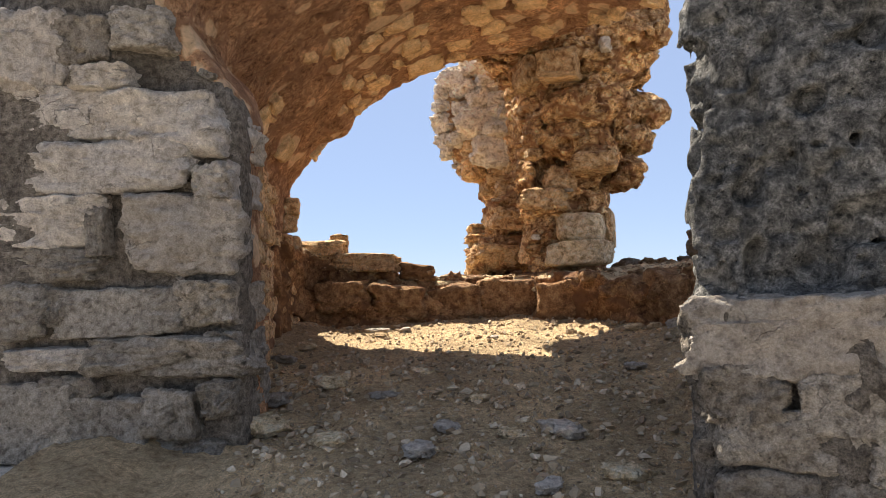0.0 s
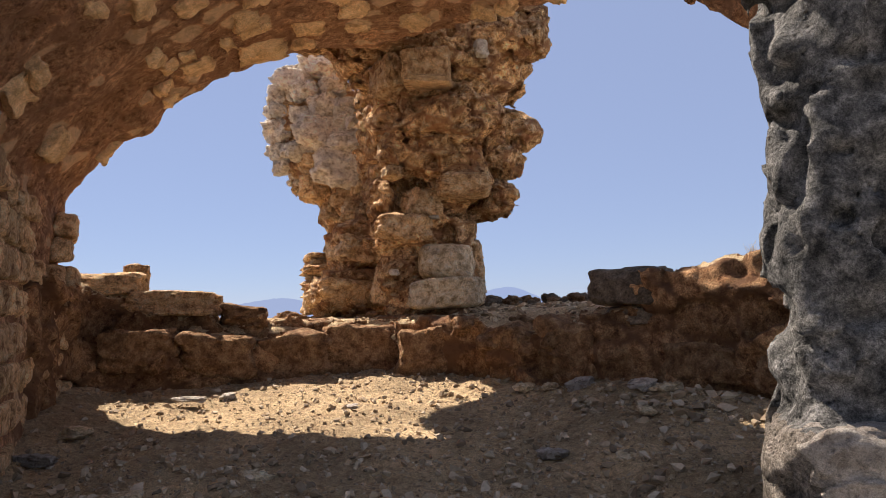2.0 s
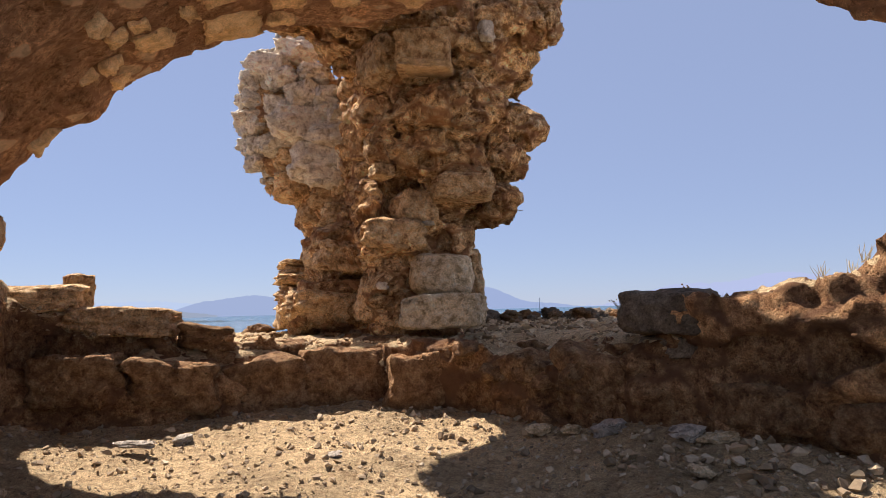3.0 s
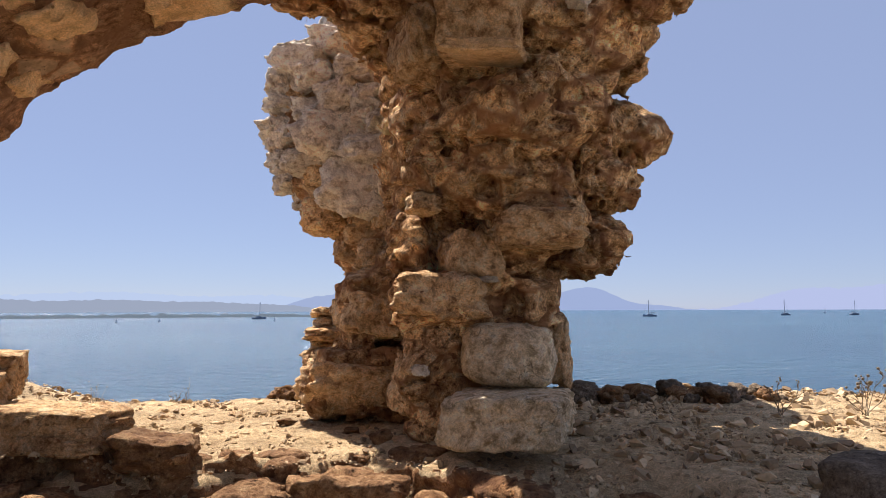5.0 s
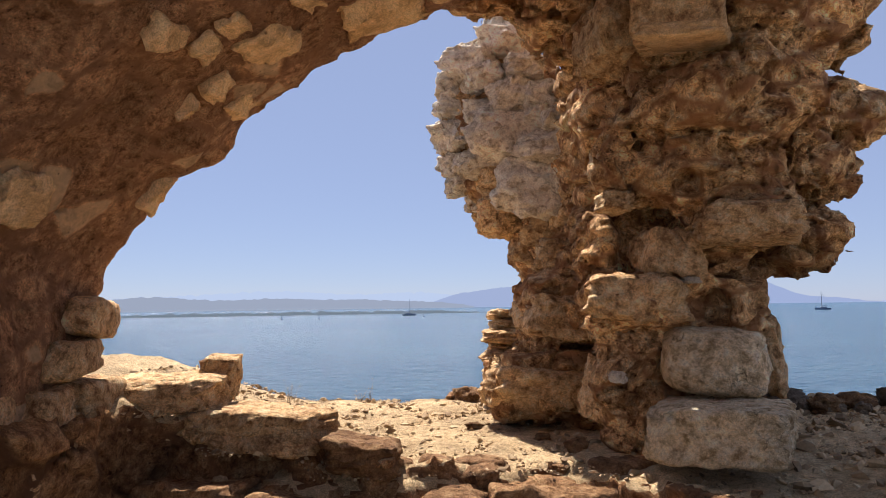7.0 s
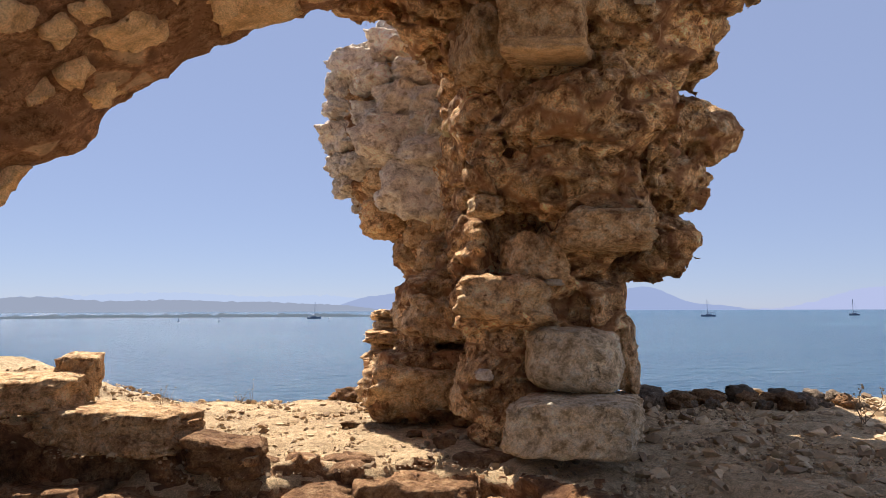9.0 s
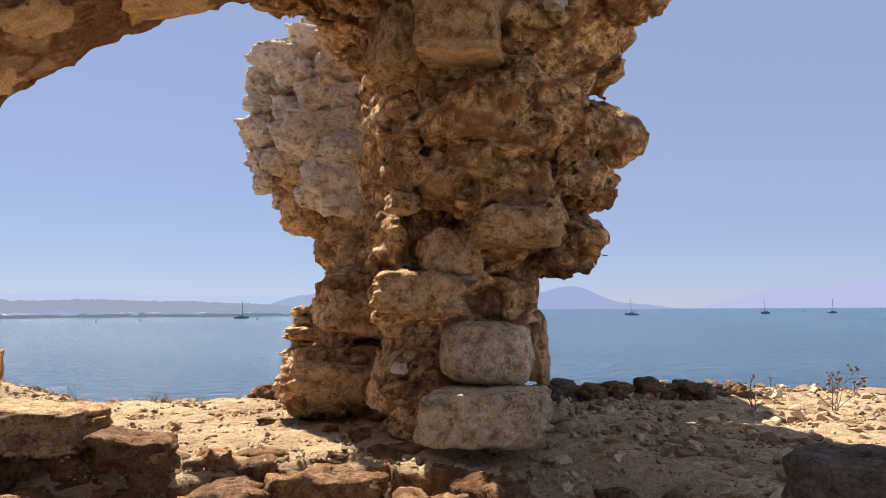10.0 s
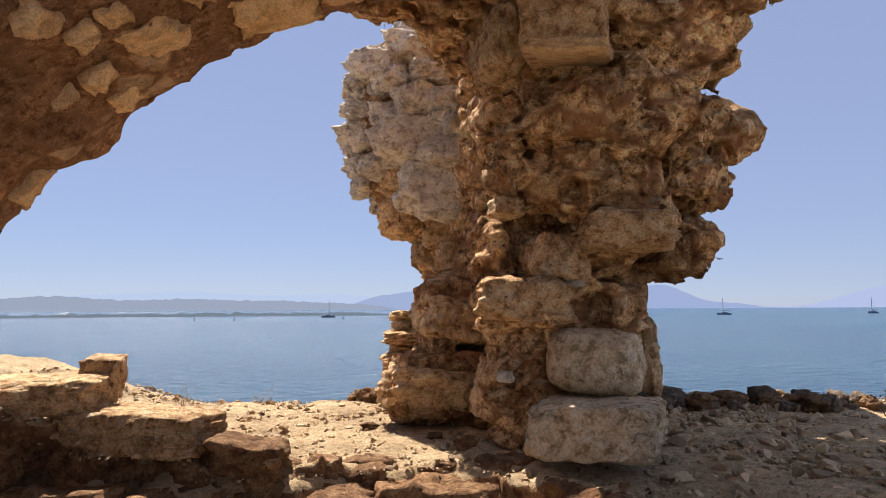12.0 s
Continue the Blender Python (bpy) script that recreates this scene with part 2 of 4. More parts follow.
def carve(field, relief, lo, hi, h, band=0.3):
    """Points and quads of the surface where field + relief is zero, on a grid of step h."""
    lo, hi = np.array(lo, np.float32), np.array(hi, np.float32)
    n = np.ceil((hi - lo) / h).astype(int) + 1
    ax = [lo[a] + h * np.arange(n[a], dtype=np.float32) for a in range(3)]
    val = np.empty(n, np.float32)
    for i in range(0, n[0], 16):
        g = np.stack(np.meshgrid(ax[0][i:i + 16], ax[1], ax[2], indexing="ij"), -1)
        d = field(g)
        near = np.abs(d) < band
        d[near] += relief(g[near])
        val[i:i + 16] = d
    for a in range(3):
        for end in (0, -1):
            edge = [slice(None)] * 3
            edge[a] = end
            val[tuple(edge)] = np.maximum(val[tuple(edge)], 0.4 * h)
    ins = val < 0
    count = sum(ins[dx:n[0] - 1 + dx, dy:n[1] - 1 + dy, dz:n[2] - 1 + dz].astype(np.int8) for dx in (0, 1) for dy in (0, 1) for dz in (0, 1))
    cell = np.argwhere((count > 0) & (count < 8))
    ident = np.full(n - 1, -1, np.int32)
    ident[tuple(cell.T)] = np.arange(len(cell))
    pos, hits = np.zeros((len(cell), 3), np.float32), np.zeros(len(cell), np.float32)
    corners = np.array([(a, b, c) for a in (0, 1) for b in (0, 1) for c in (0, 1)])
    cv = [val[tuple((cell + c).T)] for c in corners]
    for a in range(8):
        for b in range(a + 1, 8):
            if abs(corners[a] - corners[b]).sum() != 1:
                continue
            cross = (cv[a] < 0) != (cv[b] < 0)
            t = np.where(cross, cv[a] / np.where(cross, cv[a] - cv[b], 1), 0)
            pos += np.where(cross[:, None], corners[a] + t[:, None] * (corners[b] - corners[a]), 0)
            hits += cross
    pts = lo + h * (cell + pos / hits[:, None])
    quads = []
    for a in range(3):
        b, c = (a + 1) % 3, (a + 2) % 3
        s0, s1 = [slice(None)] * 3, [slice(None)] * 3
        s0[a], s1[a] = slice(0, -1), slice(1, None)
        e = np.argwhere(ins[tuple(s0)] != ins[tuple(s1)])
        e = e[(e[:, b] > 0) & (e[:, c] > 0) & (e[:, b] < n[b] - 1) & (e[:, c] < n[c] - 1)]
        ub, uc = np.eye(3, dtype=int)[b], np.eye(3, dtype=int)[c]
        q = np.stack([ident[tuple((e - ub * i - uc * j).T)] for i, j in ((1, 1), (0, 1), (0, 0), (1, 0))], 1)
        flip = ~ins[tuple(e.T)]
        q[flip] = q[flip][:, ::-1]
        quads.append(q)
    return pts, main_body(len(pts), np.concatenate(quads))


def main_body(n, quads):
    """The quads without loose crumbs that hang in the air."""
    label = np.arange(n)
    for k in range(200):
        low = np.repeat(label[quads].min(1), 4)
        before = label.copy()
        np.minimum.at(label, quads.ravel(), low)
        label = label[label]
        if (label == before).all():
            break
    size = np.bincount(label[quads[:, 0]], minlength=n)
    return quads[size[label[quads[:, 0]]] > 0.05 * size.max()]


def mesh_of(name, pts, quads, material, attributes=None, second=None, from_face=0):
    used, inv = np.unique(quads, return_inverse=True)
    quads = inv.reshape(quads.shape)
    me = bpy.data.meshes.new(name)
    k = quads.shape[1]
    me.vertices.add(len(used))
    me.vertices.foreach_set("co", pts[used].astype(np.float32).ravel())
    me.loops.add(quads.size)
    me.loops.foreach_set("vertex_index", quads.astype(np.int32).ravel())
    me.polygons.add(len(quads))
    me.polygons.foreach_set("loop_start", np.arange(0, quads.size, k, dtype=np.int32))
    me.polygons.foreach_set("use_smooth", np.ones(len(quads), bool))
    me.update(calc_edges=True)
    for key, v in (attributes or {}).items():
        me.attributes.new(key, "FLOAT", "POINT").data.foreach_set("value", v[used].astype(np.float32))
    me.materials.append(material)
    if second:
        me.materials.append(second)
        me.polygons.foreach_set("material_index", (np.arange(len(quads)) >= from_face).astype(np.int32))
    return me


def warped(p, by=0.05):
    return p + by * np.stack([vnoise(p, 0.2, k) for k in range(3)], -1)


def rubble(p, size=0.24, amp=0.06, flat=1.4, rough=0.05):
    """Relief of broken rubble: tilted facets, set back joints, crags and grain."""
    f1, f2, who, tilt = cells(warped(p), size, flat)
    big = -amp * (0.9 * (who - 0.5) + 0.65 * tilt + 0.5 * np.clip(f2 - f1, 0, 0.35))
    f1, f2, who, tilt = cells(warped(p, 0.03), size * 0.37, 1.2)
    small = -amp * 0.42 * (0.8 * (who - 0.5) + 0.6 * tilt)
    return big + small + rough * fbm(p, 0.3, 4, 0.6)


def rubble_data(pts, size=0.24, flat=1.4):
    f1, f2, who, tilt = cells(warped(pts.astype(np.float32)), size, flat)
    return {"joint": f2 - f1, "piece": who}


def holes(p, size, amount, deep, soft=0.25):
    """Worn holes: pushes the surface in where the noise runs high."""
    return deep * step(amount, amount + soft, vnoise(p, size, 2))


# ---- stones ----
def stone_shape(seed, n=6, power=6.0, rough=0.10, chip=0.10):
    """Points and quads of a worn stone about 2 x 2 x 2; power: how square it is."""
    rnd = np.random.RandomState(seed)
    u = np.linspace(-1, 1, n + 1)
    a, b = (g.ravel() for g in np.meshgrid(u, u, indexing="ij"))
    one = np.ones_like(a)
    faces = [(a, b, one), (b, a, -one), (one, a, b), (-one, b, a), (b, one, a), (a, -one, b)]
    p = np.concatenate([np.stack(f, -1) for f in faces])
    i = np.arange((n + 1) ** 2).reshape(n + 1, n + 1)
    q = np.stack([i[:-1, :-1], i[1:, :-1], i[1:, 1:], i[:-1, 1:]], -1).reshape(-1, 4)
    q = np.concatenate([q + k * (n + 1) ** 2 for k in range(6)])
    key = np.round(p * 1000).astype(int)
    _, first, inv = np.unique(key, axis=0, return_index=True, return_inverse=True)
    p, q = p[first], inv.reshape(-1)[q]
    p = p / ((np.abs(p) ** power).sum(1) ** (1 / power))[:, None]
    p = p * (1 + 0.12 * rnd.uniform(-1, 1, 3)) + 0.12 * p[:, [1, 2, 0]] * rnd.uniform(-1, 1, 3)
    off = (p + rnd.uniform(0, 20, 3)).astype(np.float32)
    bump = np.stack([fbm(off + 5 * k, 0.9, 4, 0.6) for k in range(3)], -1)
    chips = 0.7 * cells(off, 0.75)[3] + 0.5 * cells(off + 9, 0.32)[3] + 0.35 * fbm(off + 3, 0.22, 3, 0.65)
    return p * (1 + chip * chips)[:, None] + rough * bump, q


def stone_mesh(name, material, seed, n=6, power=6.0, rough=0.10, chip=0.10):
    p, q = stone_shape(seed, n, power, rough, chip)
    return mesh_of(name, p, q, material)


def stone_set(name, material, seeds, n=6, power=6.0, rough=0.10):
    return [stone_mesh(name, material, k, n, power, rough) for k in seeds]


def set_stone(name, mesh, parent, place, half, turn=0.0, lean=0.0, spin=0.0):
    ob = new(name, mesh)
    ob.parent = parent
    ob.matrix_basis = Matrix.LocRotScale(place, Euler((radians(lean), radians(spin), radians(turn))), half)
    return ob


# ---- the vaulted room: left wall, front wall, vault ----
AX, AZ, RAD = 1.06, 0.765, 3.08


def room(p, batter=0.0):
    """Distance to the inside of the room on plan: negative inside."""
    x, y = p[..., 0], p[..., 1]
    back = y - 8.22 - 0.12 * np.sin(x * 2.0) - batter * step(1.0, 1.42, p[..., 2])
    diag = 0.8 * x + 0.6 * y - 6.0
    return smax(smax(-1.47 - x, back, 0.35), diag, 0.3)


def vault_field(p):
    x, y, z = p[..., 0], p[..., 1], p[..., 2]
    lump = np.exp(-((np.arctan2(x - AX, z - AZ) + 0.73) / 0.055) ** 2) * step(7.6, 8.3, y)
    tube = np.sqrt((x - AX) ** 2 + (z - AZ) ** 2) - RAD - 0.065 + 0.12 * lump + 0.13 * step(2.6, 3.3, x) - 0.09 * step(5.4, 5.95, 0.8 * x + 0.6 * y) * step(1.6, 2.1, x) * step(3.0, 2.5, x)
    shell = smax(-tube, np.sqrt((x - AX) ** 2 + (z - AZ) ** 2) - RAD - 0.9, 0.1)
    shell = smax(shell, y - 8.42, 0.12)
    shell = smax(shell, 0.8 * x + 0.6 * y - 6.0, 0.12)
    # crown left open over the near room, out of view, to let skylight in
    shell = smax(shell, 4.5 + 1.75 * step(-1.3, 0.6, x) * step(3.2, 2.2, x) + 0.8 * step(2.2, 3.2, x) - y, 0.2)
    shell = smax(shell, 1.2 - z, 0.1)
    face = -0.9 - 0.235 * np.clip(y - 4.6, 0, 2.6) - 0.1 * step(7.4, 8.3, y)
    wall = smax(smax(x - face, -2.6 - x, 0.1), smax(4.7 - y, y - 8.25, 0.1), 0.1)
    wall = smax(wall, z - 2.3, 0.2)
    front = smax(smax(x + 0.92 + 0.45 * step(2.3, 3.2, z), 4.62 - y, 0.06), y - 5.25, 0.2)
    # top kept low above the view so that more sky lights the room
    front = smax(smax(front, z - 3.25, 0.1), -5.0 - x, 0.1)
    return smin(smin(shell, wall, 0.25), front, 0.2)


def vault_relief(p):
    front = step(4.85, 4.7, p[:, 1])
    return (rubble(p, 0.22, 0.022, 1.0, 0.026) + holes(p, 0.1, 0.55, 0.035) + holes(p, 0.05, 0.5, 0.015) + 0.02 * fbm(p, 0.7, 2) + 0.012) * (1 - 0.6 * front)


pts, quads = carve(vault_field, vault_relief, (-3.2, 4.2, -0.3), (4.2, 9.0, 4.8), 0.033)
mid = pts[quads].mean(1)
data = rubble_data(pts, 0.22, 1.0)
overhead = mid[:, 2] > 2.25
facing = (mid[:, 0] < -0.85 - 0.5 * step(2.3, 2.8, mid[:, 2])) & (mid[:, 1] < 4.88)
overhead &= ~facing
rnd = random.Random(5)
# angle from the crown (degrees, minus to the left wall), y, width across, width along
VAULT_STONES = [(-20, 8.12, 0.40, 0.30), (-30, 7.86, 0.25, 0.28), (-35, 7.32, 0.13, 0.20), (-31, 7.55, 0.11, 0.13), (-36, 7.88, 0.13, 0.13),
                (-36, 8.16, 0.14, 0.16), (-25, 7.68, 0.09, 0.2), (-39, 7.84, 0.12, 0.05), (-52, 7.44, 0.26, 0.24), (-48, 8.2, 0.22, 0.12),
                (-23, 6.75, 0.28, 0.2), (-20, 7.08, 0.18, 0.1), (-22, 7.39, 0.2, 0.16), (-47, 6.51, 0.12, 0.2), (-38, 6.35, 0.13, 0.13),
                (-9, 7.16, 0.24, 0.42), (-6, 7.5, 0.24, 0.18), (-6, 6.93, 0.26, 0.2), (0, 7.03, 0.28, 0.22), (-5, 7.87, 0.24, 0.14), (-50, 6.54, 0.2, 0.25)]
for k in range(400):
    a, y = rnd.uniform(-34, 26), rnd.uniform(6.1, 8.25)
    w, h = rnd.uniform(0.10, 0.27), rnd.uniform(0.09, 0.24)
    if len(VAULT_STONES) < 40 and 0.8 * (AX + RAD * math.sin(radians(a))) + 0.6 * y < 5.85 and all(
            abs(a - b) * RAD * 0.01745 > (w + c) * 0.56 or abs(y - v) > (h + d) * 0.56 for b, v, c, d in VAULT_STONES):
        VAULT_STONES.append((a, y, w, h))
extra, face_at = [], len(pts)
ceiling_quads = quads[overhead]
extra_quads = []
for k, (a, y, w, h) in enumerate(VAULT_STONES):
    p, q = stone_shape(200 + k, 8, 9.0, 0.3)
    p = p * (w / 2, h / 2, 0.07)
    m = np.array(Matrix.Rotation(radians(a), 3, "Y") @ Matrix.Rotation(rnd.uniform(-0.35, 0.35), 3, "Z"))
    r = RAD + rnd.uniform(0.08, 0.105)
    p = p @ m.T + (AX + r * math.sin(radians(a)), y, AZ + r * math.cos(radians(a)))
    extra.append(p)
    extra_quads.append(q + face_at)
    face_at += len(p)
pad = {k: np.concatenate([v, np.full(face_at - len(pts), 0.5)]) for k, v in data.items()}
ceiling_mesh = mesh_of("ceiling", np.concatenate([pts] + extra), np.concatenate([ceiling_quads] + extra_quads), M_VAULT, pad, M_TAN, len(ceiling_quads))
tagged(new("ceiling", ceiling_mesh), "rough reddish-brown rubble barrel vault with pale stones and broken edge", "vault", kind="structure")
wall_left = tagged(new("wall_left", mesh_of("wall_left", pts, quads[~overhead & ~facing], M_VAULT, data)), "rough rubble wall springing into the vault", "wall", kind="structure")
wall_front = tagged(new("wall_front", mesh_of("wall_front", pts, quads[facing], M_FRONT, data)), "grey mortar of a coursed limestone wall", "wall", kind="structure")


# ---- the jamb of grey concretion ----
def jamb_field(p):
    x, y, z = p[..., 0], p[..., 1], p[..., 2]
    d = smax(0.74 * (y - 3.87) - 0.67 * (x - 1.51), -0.89 * (y - 3.62) - 0.45 * (x - 1.34), 0.15)
    d = smax(d, 0.43 * (y - 3.62) - 0.9 * (x - 1.34), 0.1)
    # ends early, out of view, so that light enters from behind
    d = smax(d, x - 2.76, 0.1)
    return smax(d - 0.05 * step(1.2, 1.1, z), z - 3.4, 0.1)


def jamb_relief(p):
    inner = step(1.36, 1.5, p[:, 0])
    return 0.04 * fbm(p, 0.4, 3, 0.5) + 0.014 * fbm(p, 0.08, 2, 0.6) + (0.7 + 0.3 * inner) * (holes(p, 0.23, 0.4, 0.06, 0.2) + holes(p, 0.11, 0.32, 0.06, 0.14) + holes(p, 0.055, 0.3, 0.035, 0.2)) - 0.015


pts, quads = carve(jamb_field, jamb_relief, (1.1, 2.9, 0.0), (2.95, 5.0, 3.6), 0.018)
lower = pts[quads].mean(1)[:, 2] < 1.14
order = np.concatenate([quads[~lower], quads[lower]])
wall_right = tagged(new("wall_right", mesh_of("wall_right", pts, order, M_JAMB, None, M_FRONT, int((~lower).sum()))), "pitted grey concretion over pale rubble courses at the doorway's edge", "wall", kind="structure")


# ---- the thick seaward wall with its ledge ----
def ledge_height(x, y):
    h = 1.37 + 0.02 * (y - 8.3) + 0.45 * step(-1.2, -3.3, x) + step(9.05, 8.8, y) * (0.13 * step(-0.42, -0.52, x) + 0.19 * step(-1.0, -1.14, x)) + 0.06 * step(1.9, 2.6, x)
    h = h - 0.12 * step(1.6, 1.9, x) * step(2.5, 2.2, x) * step(8.1, 7.6, y)
    along = 6.75 - y
    h = h + step(2.2, 2.6, x) * (0.12 * step(-0.4, 0.2, along) + 0.34 * np.clip(along, 0, 3)) + 0.24 * step(5.98, 5.74, y) * step(2.7, 3.0, x)
    return h - 0.10 * np.clip(y - 10.6, 0, 2)


def seawall_field(p):
    x, y, z = p[..., 0], p[..., 1], p[..., 2]
    d = smax(-room(p, 0.24), (z - ledge_height(x, y)) * 0.9, 0.08)
    d = smax(d, 0.95 * (y - 11.35) + 0.25 * np.maximum(x - 1.5, 0), 0.3)
    return smax(d, -3.4 - x, 0.1)


def seawall_relief(p):
    top = step(-0.16, -0.02, p[:, 2] - ledge_height(p[:, 0], p[:, 1])) * step(0.15, 0.4, room(p))
    return rubble(p, 0.36, 0.08, 1.5, 0.035) * (1 - 0.75 * top) + 0.026 * fbm(p, 0.1, 3, 0.65) * (1 - 0.5 * top) + (1 - top) * holes(p, 0.2, 0.6, 0.04)


pts, quads = carve(seawall_field, seawall_relief, (-3.2, 5.0, 0.2), (6.2, 11.9, 2.9), 0.034)
corner = pts[quads]
mid = corner.mean(1)
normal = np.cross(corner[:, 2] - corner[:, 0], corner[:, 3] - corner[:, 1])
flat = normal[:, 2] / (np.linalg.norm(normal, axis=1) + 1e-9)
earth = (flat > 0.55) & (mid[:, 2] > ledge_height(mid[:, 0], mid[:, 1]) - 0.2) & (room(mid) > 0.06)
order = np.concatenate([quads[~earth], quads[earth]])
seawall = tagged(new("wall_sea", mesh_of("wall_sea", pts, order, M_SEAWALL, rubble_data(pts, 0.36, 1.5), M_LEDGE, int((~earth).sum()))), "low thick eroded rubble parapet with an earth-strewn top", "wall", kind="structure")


# ---- the eroded pier between the two openings ----
# middle, half sizes of the masses that the pier is grown together from, some unseen and only casting shade
PIER_NECK = [((1.62, 9.5, 1.85), (0.42, 0.6, 0.6)), ((1.31, 9.2, 2.2), (0.27, 0.45, 0.17)), ((1.9, 9.28, 2.22), (0.2, 0.42, 0.2)), ((1.32, 9.3, 1.75), (0.2, 0.42, 0.4))]
PIER_HEAD = [((1.9, 8.98, 2.74), (0.3, 0.5, 0.2)), ((1.76, 9.3, 2.56), (0.34, 0.45, 0.2)), ((2.4, 9.38, 2.66), (0.2, 0.45, 0.22)), ((2.24, 9.38, 2.52), (0.22, 0.4, 0.1)),
             ((1.79, 8.9, 3.31), (0.56, 0.66, 0.33)), ((1.72, 8.98, 2.97), (0.52, 0.5, 0.2)), ((2.36, 9.5, 3.42), (0.62, 0.6, 0.26)), ((2.4, 9.45, 3.1), (0.38, 0.5, 0.26)),
             ((1.8, 8.92, 3.83), (0.84, 0.64, 0.34)), ((1.15, 9.4, 2.62), (0.14, 0.4, 0.26)), ((1.22, 8.98, 3.13), (0.13, 0.4, 0.24)), ((2.2, 9.6, 2.9), (0.4, 0.5, 0.4))]
PIER_LOBE = [((0.62, 11.1, 3.93), (0.66, 0.72, 0.62)), ((0.74, 11.0, 3.32), (0.55, 0.72, 0.48)), ((0.9, 10.9, 2.86), (0.38, 0.72, 0.4)), ((1.05, 10.6, 2.6), (0.36, 0.7, 0.36)),
             # the first mass here is unseen, added to shade the ledge on the right
             ((2.45, 11.3, 3.75), (0.62, 0.85, 0.95)), ((1.9, 10.6, 2.5), (0.4, 0.7, 1.0)), ((1.4, 10.1, 3.5), (0.5, 1.0, 1.1)), ((1.45, 10.0, 2.5), (0.4, 0.8, 0.6)), ((0.6, 11.2, 4.4), (0.4, 0.45, 0.22))]
PIER_HOLLOWS = [((1.33, 8.82, 2.55), (0.1, 0.34, 0.16)), ((2.12, 8.86, 2.66), (0.06, 0.4, 0.16)), ((2.03, 8.3, 3.42), (0.1, 0.12, 0.07)), ((1.56, 8.32, 3.1), (0.08, 0.16, 0.08)),
                ((1.18, 8.34, 3.78), (0.07, 0.22, 0.22)), ((1.65, 8.3, 3.5), (0.34, 0.12, 0.045)), ((1.72, 8.75, 2.22), (0.13, 0.26, 0.13)), ((1.47, 8.5, 2.86), (0.16, 0.14, 0.05)),
                ((1.96, 8.9, 2.4), (0.3, 0.3, 0.05)), ((0.95, 8.5, 3.9), (0.09, 0.2, 0.06)), ((1.04, 9.75, 1.95), (0.2, 0.3, 0.06))]


def pier_field(p):
    d = box(p, (1.66, 10.5, 1.62), (0.6, 1.0, 0.6), -12, 0.12)
    for c, r in PIER_NECK:
        d = smin(d, box(p, c, r, -12, 0.12), 0.06)
    d = smin(d, box(p, (0.93, 10.15, 2.16), (0.29, 0.42, 0.32), 12, 0.1), 0.05)
    d = smin(d, box(p, (0.78, 9.95, 1.66), (0.38, 0.42, 0.22), 8, 0.1), 0.04)
    d = smin(d, box(p, (1.08, 10.3, 1.9), (0.4, 0.5, 0.45), 0, 0.1), 0.05)
    for c, r in PIER_HEAD:
        d = smin(d, ellipsoid(p, c, r), 0.05)
    for c, r in PIER_LOBE:
        d = smin(d, ellipsoid(p, c, r), 0.12)
    d = smin(d, box(p, (1.72, 8.95, 4.45), (1.05, 0.65, 0.5), 0, 0.2), 0.15)
    # unseen upper mass, added so that its shadow trims the floor's sun patch
    d = smin(d, ellipsoid(p, (0.9, 9.1, 4.8), (1.1, 0.6, 0.72)), 0.1)
    for c, r in PIER_HOLLOWS:
        d = smax(d, -ellipsoid(p, c, r), 0.03)
    return d


def pier_relief(p):
    bed = p * np.array([1, 1, 1.7], np.float32)
    f1, f2, who, tilt = cells(warped(p, 0.1), 0.4, 1.6)
    split = np.clip(f2 - f1, 0, 0.1) / 0.1
    out = -0.05 * (who - 0.5) - 0.05 * tilt + 0.05 * (1 - split)
    f1, f2, who, tilt = cells(warped(p, 0.05), 0.13, 1.5)
    out = out - 0.024 * (who - 0.5) - 0.024 * tilt
    crease = np.abs(vnoise(bed + 0.06 * fbm(p, 0.15, 2)[:, None], 0.4, 3))
    out = out + 0.07 * (1 - step(0.0, 0.1, crease))
    rough = 0.035 * fbm(bed, 0.3, 3, 0.5) + 0.03 * np.abs(vnoise(bed, 0.12, 1)) + 0.01 * fbm(p, 0.05, 2, 0.6)
    return np.clip(out + rough, -0.09, 0.1) + holes(p, 0.17, 0.42, 0.09) + holes(p, 0.07, 0.45, 0.035) - 0.02


pts, quads = carve(pier_field, pier_relief, (-0.6, 7.8, 1.0), (3.2, 12.2, 5.3), 0.0225)
pier = tagged(new("eroded_pier", mesh_of("eroded_pier", pts, quads, M_PIER, rubble_data(pts, 0.34, 1.7))), "massive wind-eroded rubble pier, overhanging, between two openings", "pier")

# ---- floor, sea, distance ----
def floor_height(x, y):
    z = 0.92 + 0.14 * (np.maximum(y, 0.4) - 8.3)
    z = z + 0.17 * step(1.3, 2.5, x) * step(7.7, 6.2, y) * step(4.0, 5.2, y) + 0.06 * step(0.45, 0.0, np.abs(0.8 * x + 0.6 * y - 6.0)) * step(1.2, 2.2, x)
    return z + 0.06 * step(0.4, 0.0, x + 1.5)


def grid_mesh(name, xs, ys, height, material, relief):
    g = np.stack(np.meshgrid(xs, ys, indexing="ij"), -1).reshape(-1, 2)
    p = np.column_stack([g, height(g[:, 0], g[:, 1])]).astype(np.float32)
    p[:, 2] += relief(p)
    i = np.arange(len(xs) * len(ys)).reshape(len(xs), len(ys))
    q = np.stack([i[:-1, :-1], i[1:, :-1], i[1:, 1:], i[:-1, 1:]], -1).reshape(-1, 4)
    return mesh_of(name, p, q, material)


def floor_relief(p):
    return 0.03 * fbm(p, 0.5, 4, 0.5) + 0.012 * fbm(p, 0.07, 3, 0.6)


